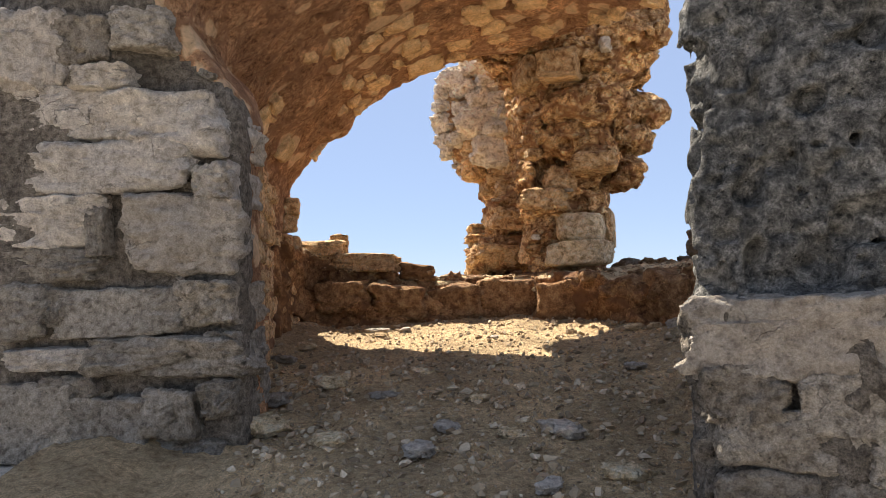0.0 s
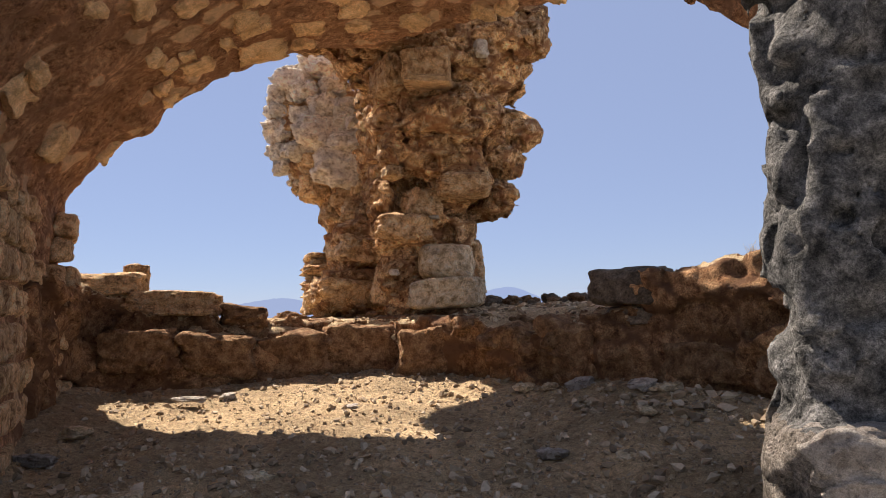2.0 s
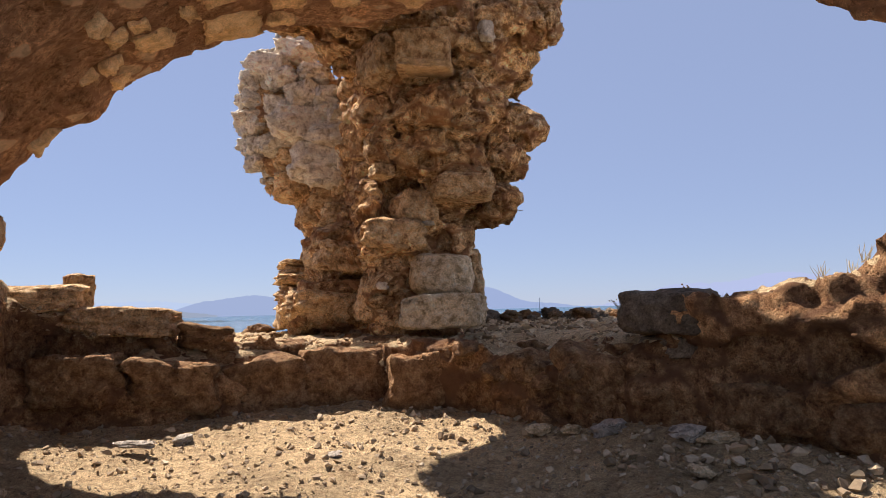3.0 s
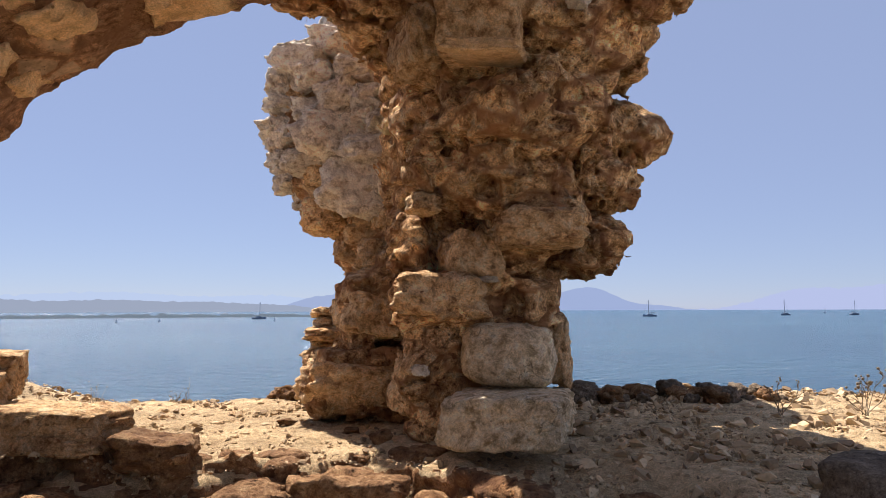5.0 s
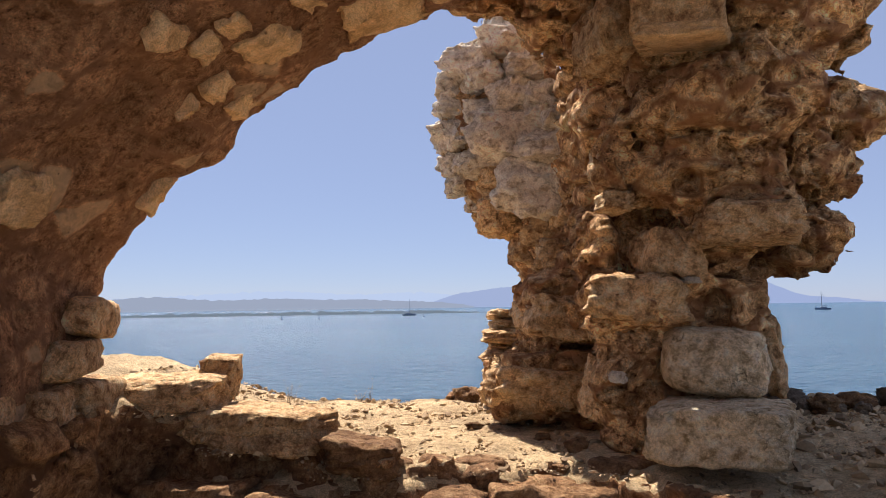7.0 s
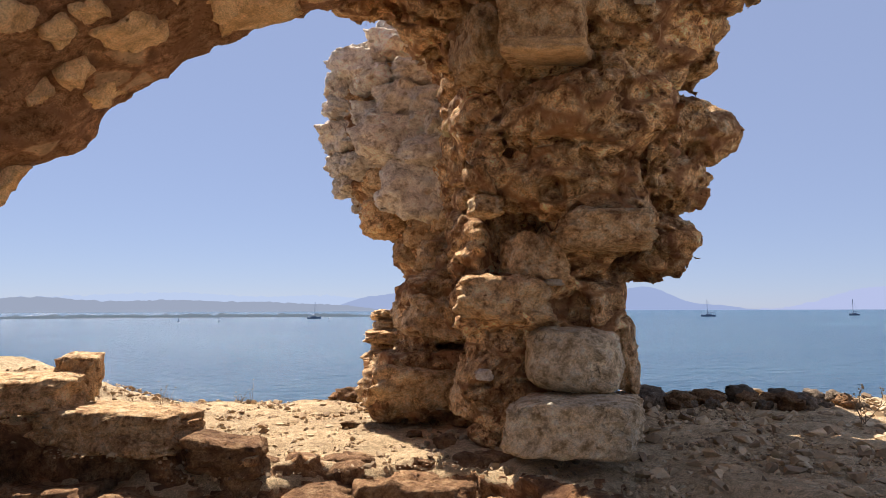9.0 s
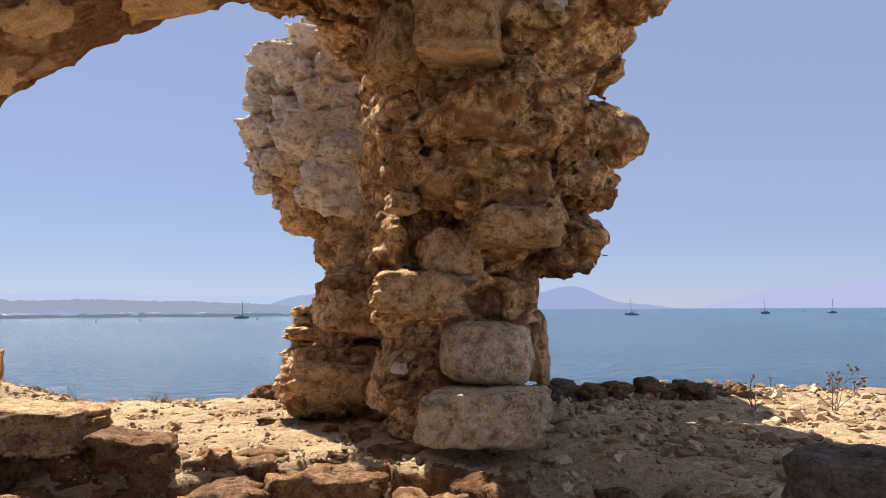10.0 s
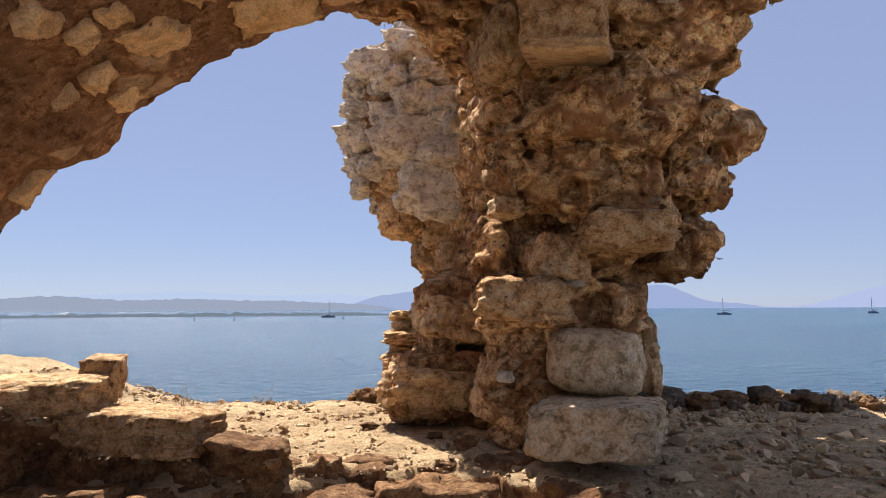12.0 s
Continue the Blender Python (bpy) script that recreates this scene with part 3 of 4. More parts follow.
floor = tagged(new("floor", grid_mesh("floor", np.arange(-1.9, 4.2, 0.028), np.arange(3.2, 8.7, 0.028), floor_height, M_FLOOR, floor_relief)), "trodden dusty earth floor strewn with rubble", "floor", kind="structure")
def land_height(x, y):
    z = floor_height(x, np.minimum(y, 6.0)) - 0.012 - 0.1 * step(3.0, 3.4, y)
    drop = np.maximum(step(10.6, 12.6, y + 0.25 * np.maximum(x - 1.5, 0)), step(11, 14, np.abs(x - 1)))
    return z * (1 - drop) - 5.0 * drop


# out of view; its pale colour serves as a reflector for the ruin
ground = tagged(new("ground", grid_mesh("ground", np.arange(-14, 16.1, 0.25), np.arange(-16, 13.6, 0.25), land_height, M_BOUNCE_EARTH, lambda p: 0.03 * fbm(p, 0.5, 4, 0.5))), "bare headland around the ruin, out of view, paled to bounce light", "ground", kind="structure")


def sheet(name, x0, x1, y0, y1, z, material):
    me = bpy.data.meshes.new(name)
    me.from_pydata([(x0, y0, z), (x1, y0, z), (x1, y1, z), (x0, y1, z)], [], [(0, 1, 2, 3)])
    me.materials.append(material)
    return new(name, me)


tagged(sheet("water", -6000, 6000, -900, 4900, -4.0, M_SEA), "calm blue-green sea", "sea", kind="structure")


# ---- stones of the front wall ----
FRONT_A = stone_set("stone", M_PALE, range(20, 25), 30, 10.0, 0.12)
FRONT_B = stone_set("stone", M_GREY, range(25, 31), 30, 10.0, 0.14)
rnd = random.Random(8)
# x, z of the middle, width, height, pale or not
FRONT_STONES = [(-2.02, 2.69, 0.36, 0.40, 1), (-1.92, 2.32, 0.66, 0.31, 1), (-1.26, 2.23, 0.72, 0.36, 1), (-1.64, 1.99, 0.90, 0.27, 1), (-1.03, 1.88, 0.22, 0.2, 1),
                (-1.95, 1.69, 0.64, 0.27, 1), (-1.25, 1.60, 0.71, 0.45, 1), (-1.96, 1.44, 0.60, 0.19, 0), (-1.57, 1.16, 0.70, 0.29, 0), (-1.06, 1.19, 0.30, 0.28, 0),
                (-1.34, 0.9, 0.80, 0.25, 0), (-2.0, 0.91, 0.52, 0.13, 1), (-2.12, 1.18, 0.34, 0.3, 0), (-2.06, 0.56, 0.46, 0.46, 0), (-1.62, 0.54, 0.42, 0.32, 0),
                (-1.28, 0.58, 0.27, 0.30, 0), (-1.4, 2.78, 0.34, 0.24, 0), (-2.45, 2.1, 0.3, 0.4, 0), (-2.5, 1.6, 0.4, 0.4, 0),
                (-1.74, 2.72, 0.3, 0.3, 0), (-1.62, 2.5, 0.3, 0.12, 1), (-2.4, 2.75, 0.36, 0.4, 1), (-1.92, 1.2, 0.16, 0.2, 0), (-1.68, 1.62, 0.1, 0.3, 0), (-1.62, 0.28, 0.5, 0.26, 0), (-2.1, 0.2, 0.5, 0.28, 0), (-1.15, 0.32, 0.4, 0.22, 0), (-1.0, 0.66, 0.2, 0.2, 0), (-1.86, 0.74, 0.3, 0.16, 0), (-0.98, 0.93, 0.16, 0.22, 0)]
for k, (x, z, w, h, pale) in enumerate(FRONT_STONES):
    out = rnd.uniform(0.11, 0.15) + (0.05 if z > 2.4 else 0)
    deep = 0.3 if x + w / 2 > -1.0 else 0.16
    set_stone("stone", (FRONT_A if pale else FRONT_B)[k % 5], wall_front, (x, 4.62 + deep - out, z), (w * 0.505, deep, h * 0.5), rnd.uniform(-2, 2), 0, rnd.uniform(-2, 2))
for k in range(26):
    set_stone("stone", FRONT_B[k % 6], wall_front, (rnd.uniform(-2.2, -1.0), 4.63, rnd.uniform(0.4, 2.9)), (rnd.uniform(0.02, 0.06), 0.05, rnd.uniform(0.012, 0.03)), 0, 0, rnd.uniform(-30, 30))

# stones of the oblique wall under the vault
SIDE = stone_set("stone", M_PIER_STONE, range(31, 36), 8, 6.0, 0.14)
for row in range(8):
    y, z = 4.66 + 0.08 * (row % 3), 0.72 + 0.215 * row
    while y < 8.0:
        w = rnd.uniform(0.16, 0.42)
        x = -0.9 - 0.235 * min(y + w / 2 - 4.6, 2.6) - 0.06
        if z > 0.75 + 0.14 * (y - 7.0) and rnd.random() < 0.85:
            set_stone("stone", SIDE[rnd.randrange(5)], wall_left, (x, y + w / 2, z + rnd.uniform(-0.02, 0.02)), (0.09, w * 0.47, rnd.uniform(0.075, 0.1)), 13, rnd.uniform(-4, 4))
        y += w + 0.03

# lower stones of the grey jamb
JAMB_STONES = [(1.66, 1.0, 0.66, 0.26), (2.3, 1.0, 0.62, 0.26), (1.5, 0.77, 0.3, 0.22), (1.86, 0.76, 0.42, 0.22), (2.26, 0.76, 0.36, 0.22), (1.62, 0.6, 0.44, 0.23), (2.02, 0.6, 0.38, 0.22), (1.55, 0.37, 0.34, 0.24), (1.92, 0.36, 0.4, 0.26), (2.3, 0.5, 0.3, 0.3)]
for k, (x, z, w, h) in enumerate(JAMB_STONES):
    set_stone("stone", (FRONT_A if k in (0, 1, 4) else FRONT_B)[k % 5], wall_right, (x + 0.01, 3.65 - 0.506 * (x - 1.34), z), (w * 0.52, 0.13, h * 0.53), -26.6 + rnd.uniform(-3, 3), rnd.uniform(-4, 4), rnd.uniform(-3, 3))
# ---- stones of the seaward wall ----
BIG_BROWN = stone_set("stone", M_BROWN, range(40, 46), 18, 8.0, 0.16)
BIG_STEP = stone_set("stone", M_PIER_STONE, range(150, 154), 24, 8.0, 0.14)
BIG_TAN = stone_set("stone", M_BROWN, range(46, 48), 12, 4.5, 0.12)
BIG_DARK = stone_set("stone", M_DARK, range(48, 50), 14, 9.0, 0.09)
# x, y, z, half width, half depth, half height, turn
SEA_STONES = [(-1.42, 8.62, 1.77, 0.30, 0.26, 0.095, 4), (-0.81, 8.57, 1.59, 0.34, 0.26, 0.105, -3), (-0.23, 8.5, 1.45, 0.19, 0.16, 0.085, 5),
              (-1.2, 8.86, 1.83, 0.12, 0.16, 0.12, 10), (0.76, 8.46, 1.12, 0.31, 0.2, 0.19, 2), (0.18, 8.42, 1.08, 0.33, 0.2, 0.20, 0), (-0.42, 8.30, 1.12, 0.3, 0.2, 0.17, 0),
              (1.31, 8.22, 1.08, 0.24, 0.2, 0.22, -12), (-1.05, 8.28, 1.2, 0.3, 0.2, 0.15, 0), (1.98, 7.62, 1.08, 0.2, 0.2, 0.2, -53), (2.36, 7.2, 1.08, 0.26, 0.2, 0.22, -53), (2.72, 6.74, 1.27, 0.2, 0.15, 0.1, -53)]
for k, (x, y, z, a, b, c, turn) in enumerate(SEA_STONES):
    set_stone("stone", (BIG_STEP if k in (0, 1, 3) else BIG_BROWN)[k % 4], seawall, (x, y, z), (a, b, c), turn, rnd.uniform(-4, 4), rnd.uniform(-4, 4))
set_stone("stone", BIG_DARK[0], seawall, (2.64, 6.81, 1.56), (0.29, 0.2, 0.138), -53)
set_stone("stone", BIG_DARK[1], seawall, (2.74, 6.72, 1.35), (0.3, 0.17, 0.06), -53)
set_stone("stone", BIG_TAN[0], seawall, (2.92, 6.34, 1.03), (0.27, 0.17, 0.14), -53, 0, 8)
set_stone("stone", BIG_TAN[1], seawall, (3.26, 5.88, 0.98), (0.3, 0.18, 0.14), -53)
LIP = stone_set("stone", M_BROWN, range(50, 56), 6, 4.0, 0.2)
for k in range(70):
    x = rnd.uniform(-0.4, 2.5)
    y = 8.52 + 0.12 * math.sin(2 * x) if x < 1.35 else (6.05 - 0.8 * x) / 0.6
    s = rnd.uniform(0.03, 0.1)
    set_stone("stone", LIP[k % 6], seawall, (x, y + rnd.uniform(-0.03, 0.12), float(ledge_height(np.float32(x), np.float32(y))) - s * 0.2 + rnd.uniform(-0.12, 0)), (s * 1.4, s, s * 0.7), rnd.uniform(0, 180), rnd.uniform(-15, 15))

# ---- stones of the pier ----
P_PALE = [stone_mesh("stone", M_LOBE, k, 18, 4.0, 0.2, 0.16) for k in range(60, 66)]
P_GREY = [stone_mesh("stone", M_LOBE, k, 18, 5.0, 0.22, 0.18) for k in range(66, 72)]
P_CORE = [stone_mesh("stone", M_PIER_STONE, k, 18, 5.0, 0.16, 0.14) for k in range(140, 146)]
tagged(set_stone("bottom_block", stone_mesh("bottom_block", M_BLOCK, 80, 34, 11.0, 0.07, 0.07), pier, (1.63, 8.50, 1.60), (0.32, 0.27, 0.145), -20), "pale pitted limestone block")
set_stone("round_block", stone_mesh("round_block", M_BLOCK, 84, 30, 4.2, 0.06, 0.05), pier, (1.735, 8.93, 1.915), (0.31, 0.34, 0.2), -14)
set_stone("upright_slab", P_CORE[1], pier, (2.06, 9.2, 1.93), (0.11, 0.3, 0.24), -12)
tile = stone_mesh("square_tile", M_PIER_STONE, 82, 20, 14.0, 0.04, 0.05)
set_stone("square_tile", tile, pier, (1.48, 8.36, 3.74), (0.235, 0.2, 0.15), -12, 8)
# strip for the tile's broken underside; its pale colour includes the floor's bounced light
tagged(set_stone("broken_face", stone_mesh("broken_face", M_TAN, 83, 16, 8.0, 0.08, 0.08), pier, (1.5, 8.34, 3.6), (0.225, 0.19, 0.04), -12, 8, 4), "broken lower face of the tile, pale with bounced light in its colour")
# x, y, z, half width, half depth, half height, turn
PIER_STONES = [(0.76, 9.75, 1.66, 0.37, 0.3, 0.185, 10), (0.92, 9.9, 2.14, 0.27, 0.3, 0.17, 14), (1.33, 8.95, 2.26, 0.25, 0.25, 0.13, -10), (1.2, 9.2, 1.72, 0.15, 0.22, 0.2, 20),
               (1.13, 8.6, 3.72, 0.12, 0.2, 0.16, 20), (0.44, 10.5, 1.6, 0.14, 0.22, 0.15, 0), (1.86, 8.66, 2.66, 0.24, 0.2, 0.13, -8), (1.5, 8.95, 2.52, 0.15, 0.2, 0.15, 10)]
for k, (x, y, z, a, b, c, turn) in enumerate(PIER_STONES):
    set_stone("stone", P_CORE[k % 6], pier, (x, y, z), (a, b, c), turn, rnd.uniform(-6, 6), rnd.uniform(-6, 6))
for k in range(6):
    set_stone("slab", P_CORE[k], pier, (0.52 + 0.05 * (k % 2), 10.85 - 0.06 * (k % 3), 2.16 - 0.09 * k), (0.17 + 0.015 * k, 0.3, 0.055), rnd.uniform(-6, 6))
set_stone("stone", P_CORE[2], pier, (1.19, 8.85, 2.83), (0.08, 0.12, 0.055), 15)
# x, y, z, half width, half height
LOBE_UPPER = [(0.54, 10.6, 4.49, 0.22, 0.14), (0.25, 10.6, 4.34, 0.22, 0.13), (0.07, 10.9, 4.24, 0.16, 0.13), (0.11, 10.9, 4.03, 0.18, 0.11), (0.6, 10.35, 3.93, 0.18, 0.14),
              (0.86, 10.2, 3.88, 0.16, 0.12), (0.07, 10.9, 3.77, 0.19, 0.17), (0.57, 10.3, 3.59, 0.29, 0.19), (0.96, 10.1, 3.65, 0.15, 0.09), (0.71, 10.4, 4.18, 0.17, 0.11),
              (0.37, 10.5, 4.16, 0.15, 0.11), (0.81, 10.2, 3.72, 0.12, 0.08), (0.37, 10.5, 3.85, 0.17, 0.1)]
LOBE_LOWER = [(0.91, 10.1, 3.45, 0.25, 0.12), (0.76, 10.25, 3.18, 0.35, 0.23), (1.16, 9.6, 3.31, 0.09, 0.15), (0.32, 10.5, 3.42, 0.16, 0.09), (1.04, 10.1, 3.19, 0.14, 0.14)]
for k, (x, y, z, a, c) in enumerate(LOBE_UPPER + LOBE_LOWER):
    set_stone("stone", (P_PALE if k % 3 else P_GREY)[k % 6], pier, (x, y - 0.07, z), (a, 0.18, c), rnd.uniform(-15, 15), rnd.uniform(-10, 10), rnd.uniform(-14, 14))
for x, y, z, a, c in ((0.5, 10.45, 3.3, 0.17, 0.13), (0.48, 10.5, 2.97, 0.17, 0.14), (0.88, 10.3, 2.81, 0.21, 0.14), (0.72, 10.5, 2.69, 0.14, 0.14), (1.03, 10.1, 2.92, 0.13, 0.12), (0.95, 10.1, 2.58, 0.18, 0.12)):
    set_stone("stone", P_CORE[rnd.randrange(6)], pier, (x, y, z), (a, 0.16, c), rnd.uniform(-15, 15), rnd.uniform(-10, 10), rnd.uniform(-14, 14))
set_stone("stone", FRONT_A[1], pier, (0.56, 11.2, 4.8), (0.2, 0.22, 0.26), 10)
for k in range(90):
    a, z = rnd.uniform(math.pi * 0.95, math.pi * 1.6), rnd.uniform(3.1, 4.55)
    r = 0.68 * math.sqrt(max(0.12, 1 - ((z - 3.9) / 1.05) ** 2))
    s = rnd.uniform(0.035, 0.085)
    set_stone("stone", (P_GREY + P_PALE)[rnd.randrange(12)], pier, (0.63 + r * math.cos(a), 11.08 + 0.95 * r * math.sin(a), z), (s * 1.3, s, s * 0.9), rnd.uniform(0, 180), rnd.uniform(-25, 25), rnd.uniform(-25, 25))
for place, half in (((1.17, 8.8, 1.83), (0.045, 0.03, 0.03)), ((1.58, 8.78, 2.37), (0.05, 0.05, 0.018)), ((1.98, 8.2, 3.9), (0.06, 0.05, 0.08))):
    set_stone("chip", P_PALE[1], pier, place, half, 15)


# ---- loose stones and gravel ----
def hull(seed, points=11):
    """Points and triangles of a broken chip about 2 across."""
    r = np.random.RandomState(seed)
    bm = bmesh.new()
    for v in r.normal(size=(points, 3)):
        bm.verts.new(v / np.linalg.norm(v) * r.uniform(0.75, 1.0))
    done = bmesh.ops.convex_hull(bm, input=bm.verts)
    bmesh.ops.delete(bm, geom=[g for g in done["geom_interior"] if isinstance(g, bmesh.types.BMVert)], context="VERTS")
    bm.verts.index_update()
    p = np.array([v.co[:] for v in bm.verts])
    q = np.array([[v.index for v in f.verts] for f in bm.faces])
    bm.free()
    return p, q


CHIPS = [hull(k, 9 + k % 4) for k in range(12)]


def scatter(name, label, places, sizes, material, seed, flat=0.7):
    r = np.random.RandomState(seed)
    allp, allq, at = [], [], 0
    for (x, y, z), s in zip(places, sizes):
        p, q = CHIPS[r.randint(12)]
        e = Euler(r.uniform(-0.5, 0.5, 3) * (1, 1, 12)).to_matrix()
        p = (p * (s * r.uniform(0.8, 1.5), s, s * flat)) @ np.array(e).T + (x, y, z + s * flat * 0.35)
        allp.append(p)
        allq.append(q + at)
        at += len(p)
    me = mesh_of(name, np.concatenate(allp), np.concatenate(allq), material)
    me.polygons.foreach_set("use_smooth", np.zeros(len(me.polygons), bool))
    return tagged(new(name, me), label, "gravel", kind="stuff")


def gravel_material(name, dark, mid, pale):
    m, n, l, b = nodes_of(name)
    isle = n.new("ShaderNodeNewGeometry").outputs["Random Per Island"]
    co = n.new("ShaderNodeNewGeometry").outputs["Position"]
    col = ramp(n, l, isle, [(0.0, dark), (0.55, mid), (1.0, pale)])
    col = mix(n, l, "MULTIPLY", 0.7, col, ramp(n, l, noise_node(n, l, co, 60, 5, 0.7), [(0.3, grey(0.6)), (0.7, grey(1.25))]))
    l.new(col, b.inputs["Base Color"])
    b.inputs["Roughness"].default_value = 0.95
    return m


M_PEBBLE = gravel_material("floor_pebbles", (0.2, 0.14, 0.085), (0.42, 0.31, 0.19), (0.62, 0.5, 0.35))
M_LEDGE_PEBBLE = gravel_material("ledge_pebbles", (0.2, 0.13, 0.07), (0.45, 0.32, 0.18), (0.68, 0.52, 0.32))
r = np.random.RandomState(3)
gx, gy = r.uniform(-1.5, 3.9, 22000), r.uniform(3.3, 8.35, 22000)
inside = (room(np.stack([gx, gy, gx], -1)) < 0.05) & (gx > -0.95 - 0.235 * (gy - 4.6))
gx, gy = gx[inside], gy[inside]
near_wall = np.abs(0.8 * gx + 0.6 * gy - 6.0) < 0.5
size = np.clip(0.006 * r.pareto(1.8, len(gx)) + 0.004, 0, 0.04) * np.where(gy > 6.6, 0.75, 1.0) * np.where(near_wall, 1.35, 1.0)
gp = np.stack([gx, gy, floor_height(gx, gy)], -1).astype(np.float32)
gp[:, 2] += floor_relief(gp)
scatter("floor_gravel", "scattered limestone chips and gravel on the earth floor", gp, size, M_PEBBLE, 4)
gx, gy = r.uniform(-2.6, 5.2, 30000), r.uniform(6.0, 11.3, 30000)
inside = (room(np.stack([gx, gy, gx], -1)) > 0.12) & (0.95 * (gy - 11.3) + 0.25 * np.maximum(gx - 1.5, 0) < 0)
gx, gy = gx[inside], gy[inside]
size = np.clip(0.006 * r.pareto(2.2, len(gx)) + 0.005, 0, 0.035)
size *= np.where((gx > 1.9) & (gy > 7.4), 1.7, 1.0)
gp = np.stack([gx, gy, ledge_height(gx, gy) - 0.005], -1)
scatter("ledge_gravel", "dry gravel and broken mortar on top of the parapet", gp, size, M_LEDGE_PEBBLE, 5)

LOOSE = [stone_mesh("loose_stone", m, k, 9, 4.0, 0.3, 0.24) for k, m in ((90, M_GREY), (91, M_BLOCK), (92, M_PALE), (93, M_BROWN), (94, M_DARK))]


def loose_stone(x, y, s, kind, height=floor_height, label="grey broken stone lying on the earth floor", flat=0.5, group="loose stones on the floor"):
    z = float(height(np.float32(x), np.float32(y)))
    ob = set_stone("loose_stone", LOOSE[kind], None, (x, y, z + s * flat * 0.45), (s * rnd.uniform(1.0, 1.5), s, s * flat), rnd.uniform(0, 360), rnd.uniform(-10, 10))
    return tagged(ob, label, "stone", group)


for x, y, s in ((-0.86, 4.85, 0.12), (-0.62, 5.75, 0.10), (-0.4, 4.55, 0.09), (0.12, 4.42, 0.07), (0.62, 4.62, 0.05), (0.9, 4.62, 0.10), (1.12, 4.05, 0.08), (0.75, 3.95, 0.05), (2.22, 6.87, 0.085), (2.05, 7.05, 0.05),
                (0.25, 4.75, 0.06), (-0.2, 5.4, 0.06), (0.45, 5.3, 0.05), (-0.95, 5.35, 0.09), (-1.2, 6.5, 0.07), (-1.15, 7.0, 0.08), (0.0, 6.0, 0.06), (0.6, 7.2, 0.04), (-0.3, 7.7, 0.05), (1.9, 7.2, 0.06),
                (2.5, 6.5, 0.07), (2.6, 6.35, 0.06), (2.3, 6.1, 0.05), (1.6, 5.9, 0.05), (1.9, 5.6, 0.05)):
    loose_stone(x, y, s, rnd.randrange(1, 3))
tagged(set_stone("loose_stone", LOOSE[2], None, (-0.55, 7.55, 0.86), (0.11, 0.03, 0.02), 155), "pale elongated chip lying on the earth floor", "stone", "loose stones on the floor")
for k in range(46):
    x = rnd.uniform(2.4, 4.1)
    loose_stone(x, 10.5 - 0.12 * x + rnd.uniform(-0.25, 0.2), rnd.uniform(0.035, 0.095), 4 if k % 3 else 3, ledge_height, "dark weathered stone on the parapet's outer edge", 0.85, "stones along the ledge")
for x, y, s in ((0.12, 11.1, 0.11), (0.2, 10.95, 0.08), (0.02, 11.15, 0.07), (0.95, 9.0, 0.06), (0.75, 9.25, 0.04), (2.1, 7.75, 0.08), (2.3, 7.6, 0.06), (-1.3, 9.2, 0.08), (-0.9, 9.4, 0.05), (0.3, 9.6, 0.04)):
    loose_stone(x, y, s, 3, ledge_height, "brown stone lying on the parapet's top", 0.7, "stones along the ledge")

# ---- dry plants ----
M_TWIG = plain_material("dry_twig", (0.16, 0.12, 0.07))
M_STRAW = plain_material("dry_straw", (0.5, 0.4, 0.2))


def stems(name, label, place, count, height, spread, material, seed, thick=0.003, forks=0, heads=0.0):
    """A dry plant of thin bent stems."""
    rr = random.Random(seed)
    cu = bpy.data.curves.new(name, "CURVE")
    cu.dimensions, cu.bevel_depth, cu.bevel_resolution = "3D", thick, 1
    tips = []

    def stem(start, way, length):
        sp = cu.splines.new("POLY")
        sp.points.add(5)
        p = Vector(start)
        for i in range(6):
            sp.points[i].co = (*p, 1)
            sp.points[i].radius = 1 - 0.13 * i
            way = (way + Vector((rr.uniform(-1, 1), rr.uniform(-1, 1), rr.uniform(-0.4, 0.5))) * 0.22).normalized()
            p = p + way * length / 5
            if forks and i in (2, 3) and length > height * 0.4:
                stem(p, (way + Vector((rr.uniform(-1, 1), rr.uniform(-0.5, 0.5), 0.1))).normalized(), length * 0.45)
        tips.append(p)

    for k in range(count):
        a, lean = rr.uniform(0, 6.28), rr.uniform(0.1, 1) * spread
        stem((rr.uniform(-0.02, 0.02), rr.uniform(-0.02, 0.02), 0), Vector((math.cos(a) * lean, math.sin(a) * lean, 1)).normalized(), height * rr.uniform(0.6, 1.1))
    ob = new(name, cu)
    ob.location = place
    ob.data.materials.append(material)
    bpy.context.view_layer.update()
    me = bpy.data.meshes.new_from_object(ob.evaluated_get(bpy.context.evaluated_depsgraph_get()))
    bpy.data.objects.remove(ob)
    if heads:
        bm = bmesh.new()
        bm.from_mesh(me)
        for t in tips:
            bmesh.ops.create_icosphere(bm, subdivisions=1, radius=heads * rr.uniform(0.6, 1.2), matrix=Matrix.Translation(t))
        bm.to_mesh(me)
        bm.free()
    ob = new(name, me)
    ob.location = place
    return tagged(ob, label, "plant")


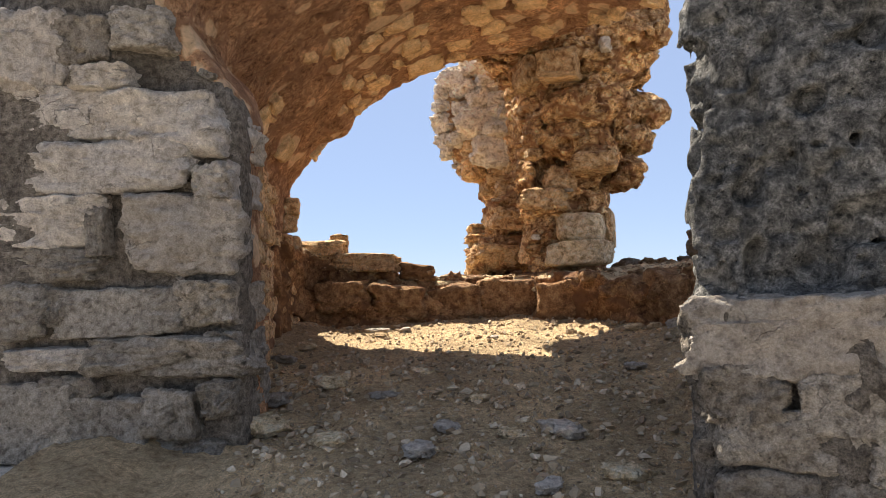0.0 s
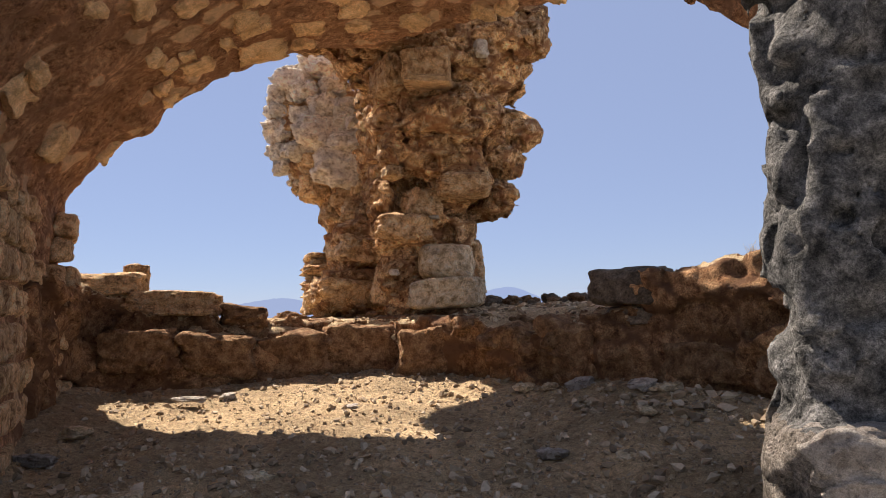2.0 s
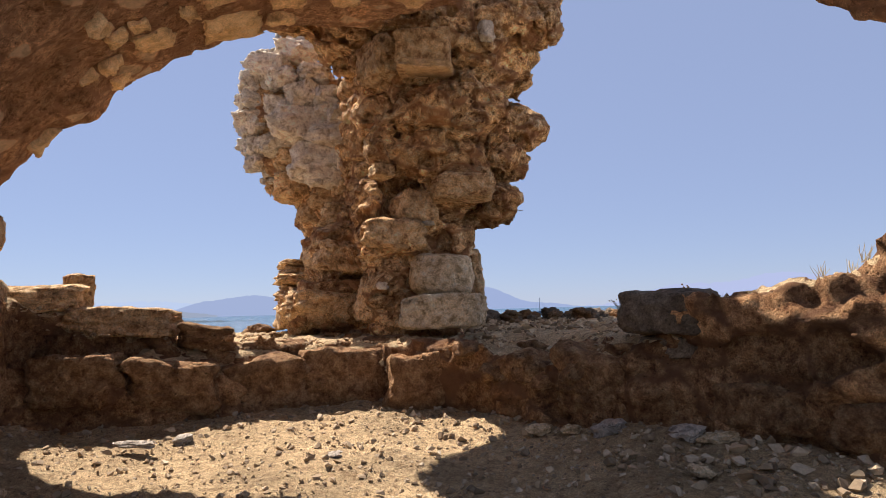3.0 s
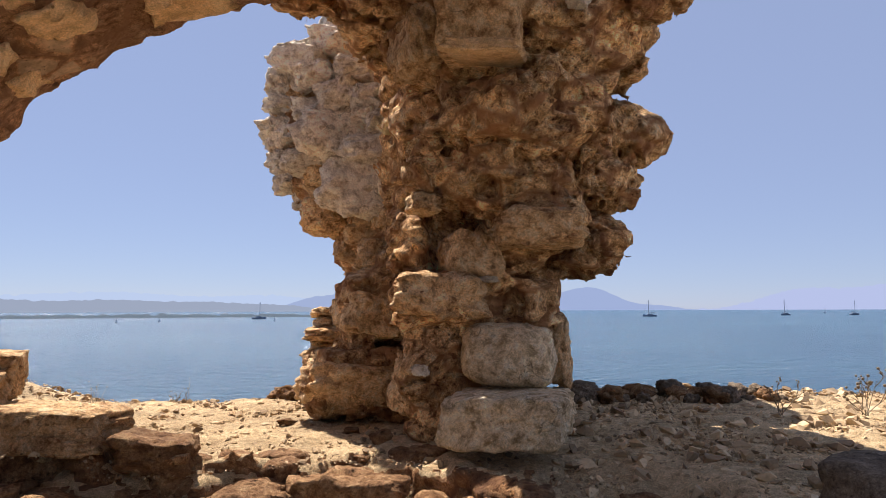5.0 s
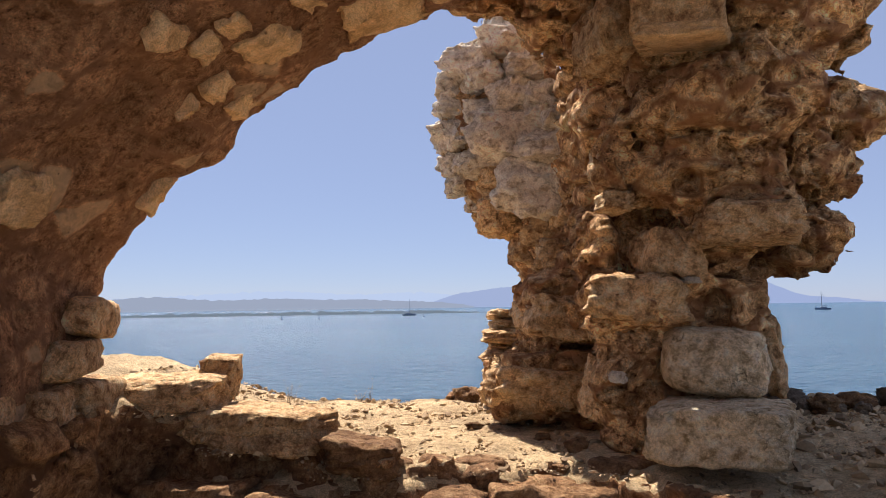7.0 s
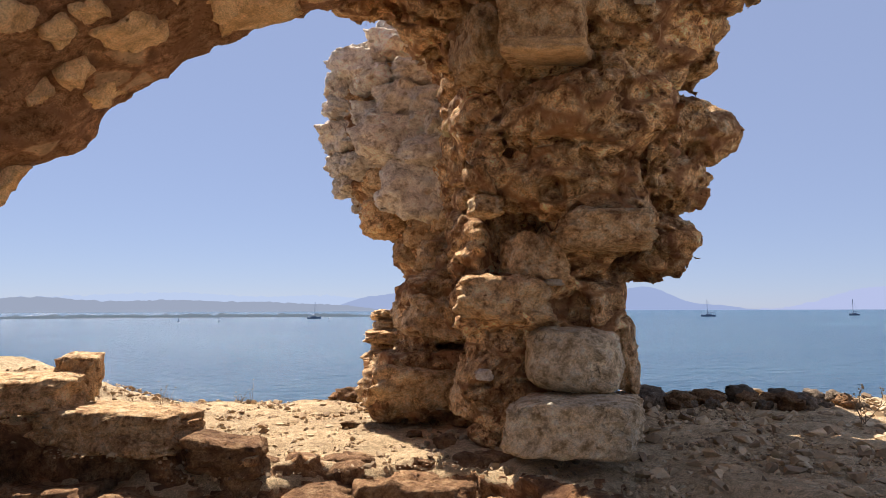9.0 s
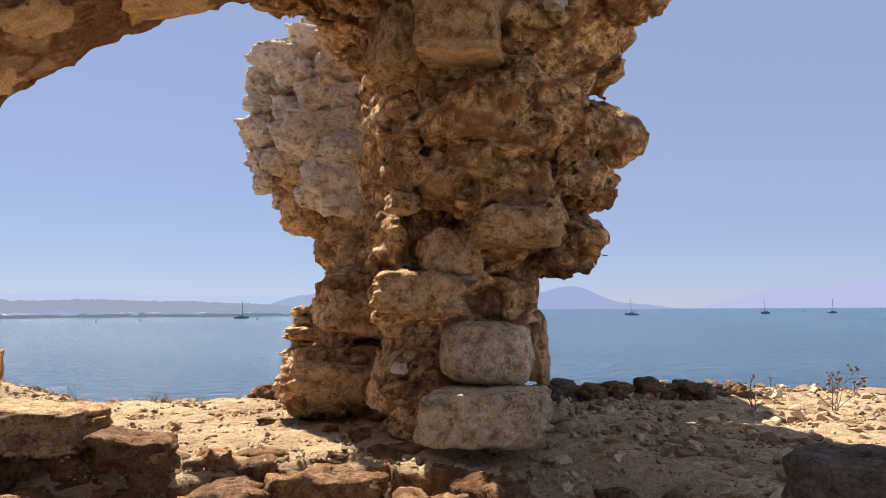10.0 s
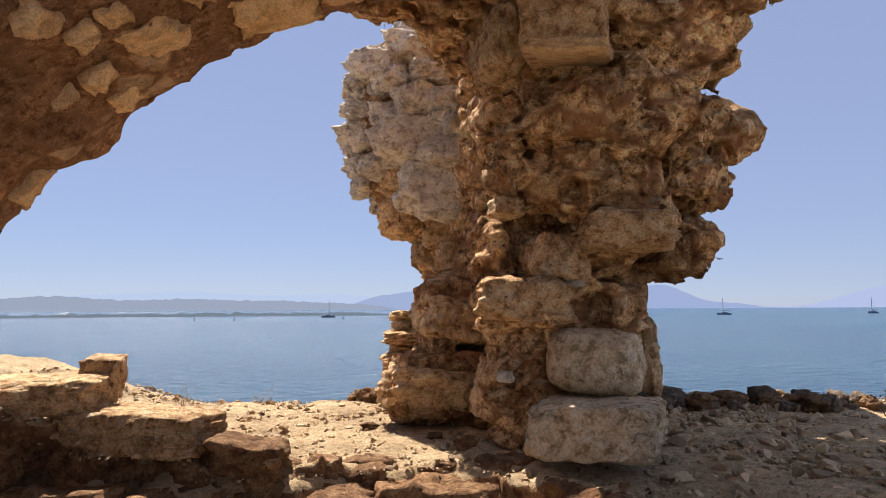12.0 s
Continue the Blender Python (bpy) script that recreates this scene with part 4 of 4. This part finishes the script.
stems("dry_shrub", "leafless dry twiggy shrub on the parapet's top", (4.05, 8.9, 1.5), 7, 0.24, 1.3, M_TWIG, 1, 0.003, 2, 0.012)
stems("dry_shrub", "leafless dry twiggy shrub on the parapet's top", (3.6, 9.1, 1.48), 5, 0.2, 0.9, M_TWIG, 2, 0.003, 2, 0.008)
for k, (x, y, z) in enumerate(((3.3, 6.0, 1.8), (3.42, 6.2, 1.74), (3.2, 6.2, 1.72))):
    stems("straw_tuft", "tuft of dry yellow grass on the parapet", (x, y, z), 12, 0.11, 0.9, M_STRAW, 10 + k, 0.002)
for k, (x, y) in enumerate(((-0.85, 11.0), (-1.45, 10.9), (-1.35, 10.5), (-2.3, 11.0), (-0.75, 11.05))):
    stems("straw_sprig", "small dry sprig at the ledge's outer edge", (x, y, float(ledge_height(np.float32(x), np.float32(y)))), 4 if k else 14, 0.16 if k else 0.08, 0.4 if k else 1.2, M_TWIG, 20 + k, 0.0022, 0, 0.006)
stems("straw_tuft", "tuft of dry yellow grass growing on the pier", (0.98, 9.45, 3.42), 40, 0.16, 1.6, M_STRAW, 31, 0.002)

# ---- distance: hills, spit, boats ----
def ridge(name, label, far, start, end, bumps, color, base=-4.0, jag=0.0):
    """A far ridge between two bearings (degrees, clockwise from ahead), glowing flatly with the haze put into its
    colour; bumps: bearing, height, width.
    """
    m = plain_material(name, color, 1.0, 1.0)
    me = bpy.data.meshes.new(name)
    v, f = [], []
    n = int((end - start) * 8)
    for i in range(n + 1):
        a = start + (end - start) * i / n
        top = base + sum(h * math.exp(-((a - b) / w) ** 2) for b, h, w in bumps)
        top += jag * (noise.noise((a * 1.7, far, 0)) + 0.5 * noise.noise((a * 5.0, far, 0)))
        x, y = far * math.sin(radians(a)), far * math.cos(radians(a))
        v += [(x, y, base - 2), (x, y, max(top, base)), (x * 1.06, y * 1.06, base - 2)]
        if i:
            k = 3 * i
            f += [(k - 3, k, k + 1, k - 2), (k - 2, k + 1, k + 2, k - 1)]
    me.from_pydata(v, [], f)
    me.materials.append(m)
    return tagged(new(name, me), label, "hill", kind="structure")


# No ridge is lit: air haze is mixed into each glowing colour.
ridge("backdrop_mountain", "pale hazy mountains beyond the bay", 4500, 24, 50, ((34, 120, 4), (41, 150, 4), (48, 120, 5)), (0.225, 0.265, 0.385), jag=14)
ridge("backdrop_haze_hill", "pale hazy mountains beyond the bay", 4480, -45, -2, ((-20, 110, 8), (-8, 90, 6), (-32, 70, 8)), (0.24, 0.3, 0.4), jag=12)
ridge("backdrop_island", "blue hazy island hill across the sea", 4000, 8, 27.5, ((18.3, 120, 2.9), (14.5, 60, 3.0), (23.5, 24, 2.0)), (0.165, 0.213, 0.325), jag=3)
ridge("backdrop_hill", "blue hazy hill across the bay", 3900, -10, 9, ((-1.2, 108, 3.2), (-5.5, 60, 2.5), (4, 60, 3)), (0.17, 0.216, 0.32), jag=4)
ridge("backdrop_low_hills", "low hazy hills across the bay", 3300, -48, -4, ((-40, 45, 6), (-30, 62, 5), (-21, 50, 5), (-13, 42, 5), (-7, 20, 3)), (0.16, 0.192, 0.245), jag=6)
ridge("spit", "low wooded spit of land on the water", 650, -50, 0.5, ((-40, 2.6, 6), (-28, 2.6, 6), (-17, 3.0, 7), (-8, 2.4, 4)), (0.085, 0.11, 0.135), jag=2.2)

M_HULL = plain_material("boat_hull", (0.16, 0.2, 0.28), 0.5)
M_MAST = plain_material("boat_mast", (0.25, 0.28, 0.33), 0.5)


def tube(p0, p1, r):
    bm = bmesh.new()
    way = Vector(p1) - Vector(p0)
    m = Matrix.Translation((Vector(p0) + Vector(p1)) / 2) @ way.to_track_quat("Z", "Y").to_matrix().to_4x4()
    bmesh.ops.create_cone(bm, segments=8, radius1=r, radius2=r * 0.6, depth=way.length, cap_ends=True, matrix=m)
    return bm


def part(name, bm, material, parent, label=""):
    me = bpy.data.meshes.new(name)
    bm.to_mesh(me)
    bm.free()
    me.materials.append(material)
    ob = new(name, me)
    ob.parent = parent
    return tagged(ob, label) if label else ob


def sailing_boat():
    boat = new("sailing_boat")
    bm = bmesh.new()
    rows = []
    for i in range(9):
        t = i / 8
        w = 1.5 * math.sin(math.pi * min(1, 0.25 + t * 0.75)) ** 0.7 + 0.02
        rows.append([bm.verts.new((t * 10 - 5, s * w * k, z)) for s, k, z in ((-1, 1, 1.1 + 0.4 * t), (-1, 0.7, -0.2), (1, 0.7, -0.2), (1, 1, 1.1 + 0.4 * t))])
    for a, b in zip(rows, rows[1:]):
        for i in range(4):
            bm.faces.new((a[i], b[i], b[(i + 1) % 4], a[(i + 1) % 4]))
    bm.faces.new(rows[0])
    bm.faces.new(rows[-1][::-1])
    bmesh.ops.recalc_face_normals(bm, faces=bm.faces)
    part("hull", bm, M_HULL, boat)
    bm = bmesh.new()
    bmesh.ops.create_cube(bm, size=1, matrix=Matrix.LocRotScale((-0.5, 0, 1.7), None, (4, 1.8, 0.8)))
    bmesh.ops.bevel(bm, geom=bm.edges[:], offset=0.15, segments=2, affect="EDGES")
    part("cabin", bm, M_MAST, boat)
    part("mast", tube((0.6, 0, 1), (0.6, 0, 12.5), 0.24), M_MAST, boat)
    part("boom", tube((0.6, 0, 3), (-4, 0, 3), 0.16), M_HULL, boat)
    part("forestay", tube((4.9, 0, 1.5), (0.6, 0, 12.2), 0.04), M_MAST, boat)
    part("backstay", tube((-4.9, 0, 1.2), (0.6, 0, 12.2), 0.04), M_MAST, boat)
    return tagged(boat, "dark-hulled sailing boat at anchor with bare mast", "boat", "boats at anchor")


boat = sailing_boat()
boat.matrix_basis = pose(-82.7, 500, -4, 0, 0, 20)
for x, y, turn, s in ((230, 550, 160, 1.1), (379, 594, 200, 1.15), (454, 602, 10, 1.1), (600, 850, 30, 0.6)):
    b2 = copy_thing(boat, pose(x, y, -4, 0, 0, turn))
    b2.scale = (s, s, s)
for x, y in ((-137, 380), (-117, 387), (-60, 420)):
    buoy = new("buoy")
    bm = bmesh.new()
    bmesh.ops.create_uvsphere(bm, u_segments=10, v_segments=6, radius=0.7)
    part("float", bm, M_HULL, buoy)
    part("post", tube((0, 0, 0), (0, 0, 2.4), 0.15), M_HULL, buoy)
    buoy.location = (x, y, -3.9)
    tagged(buoy, "small dark mooring buoy on the sea", "buoy", "buoys")
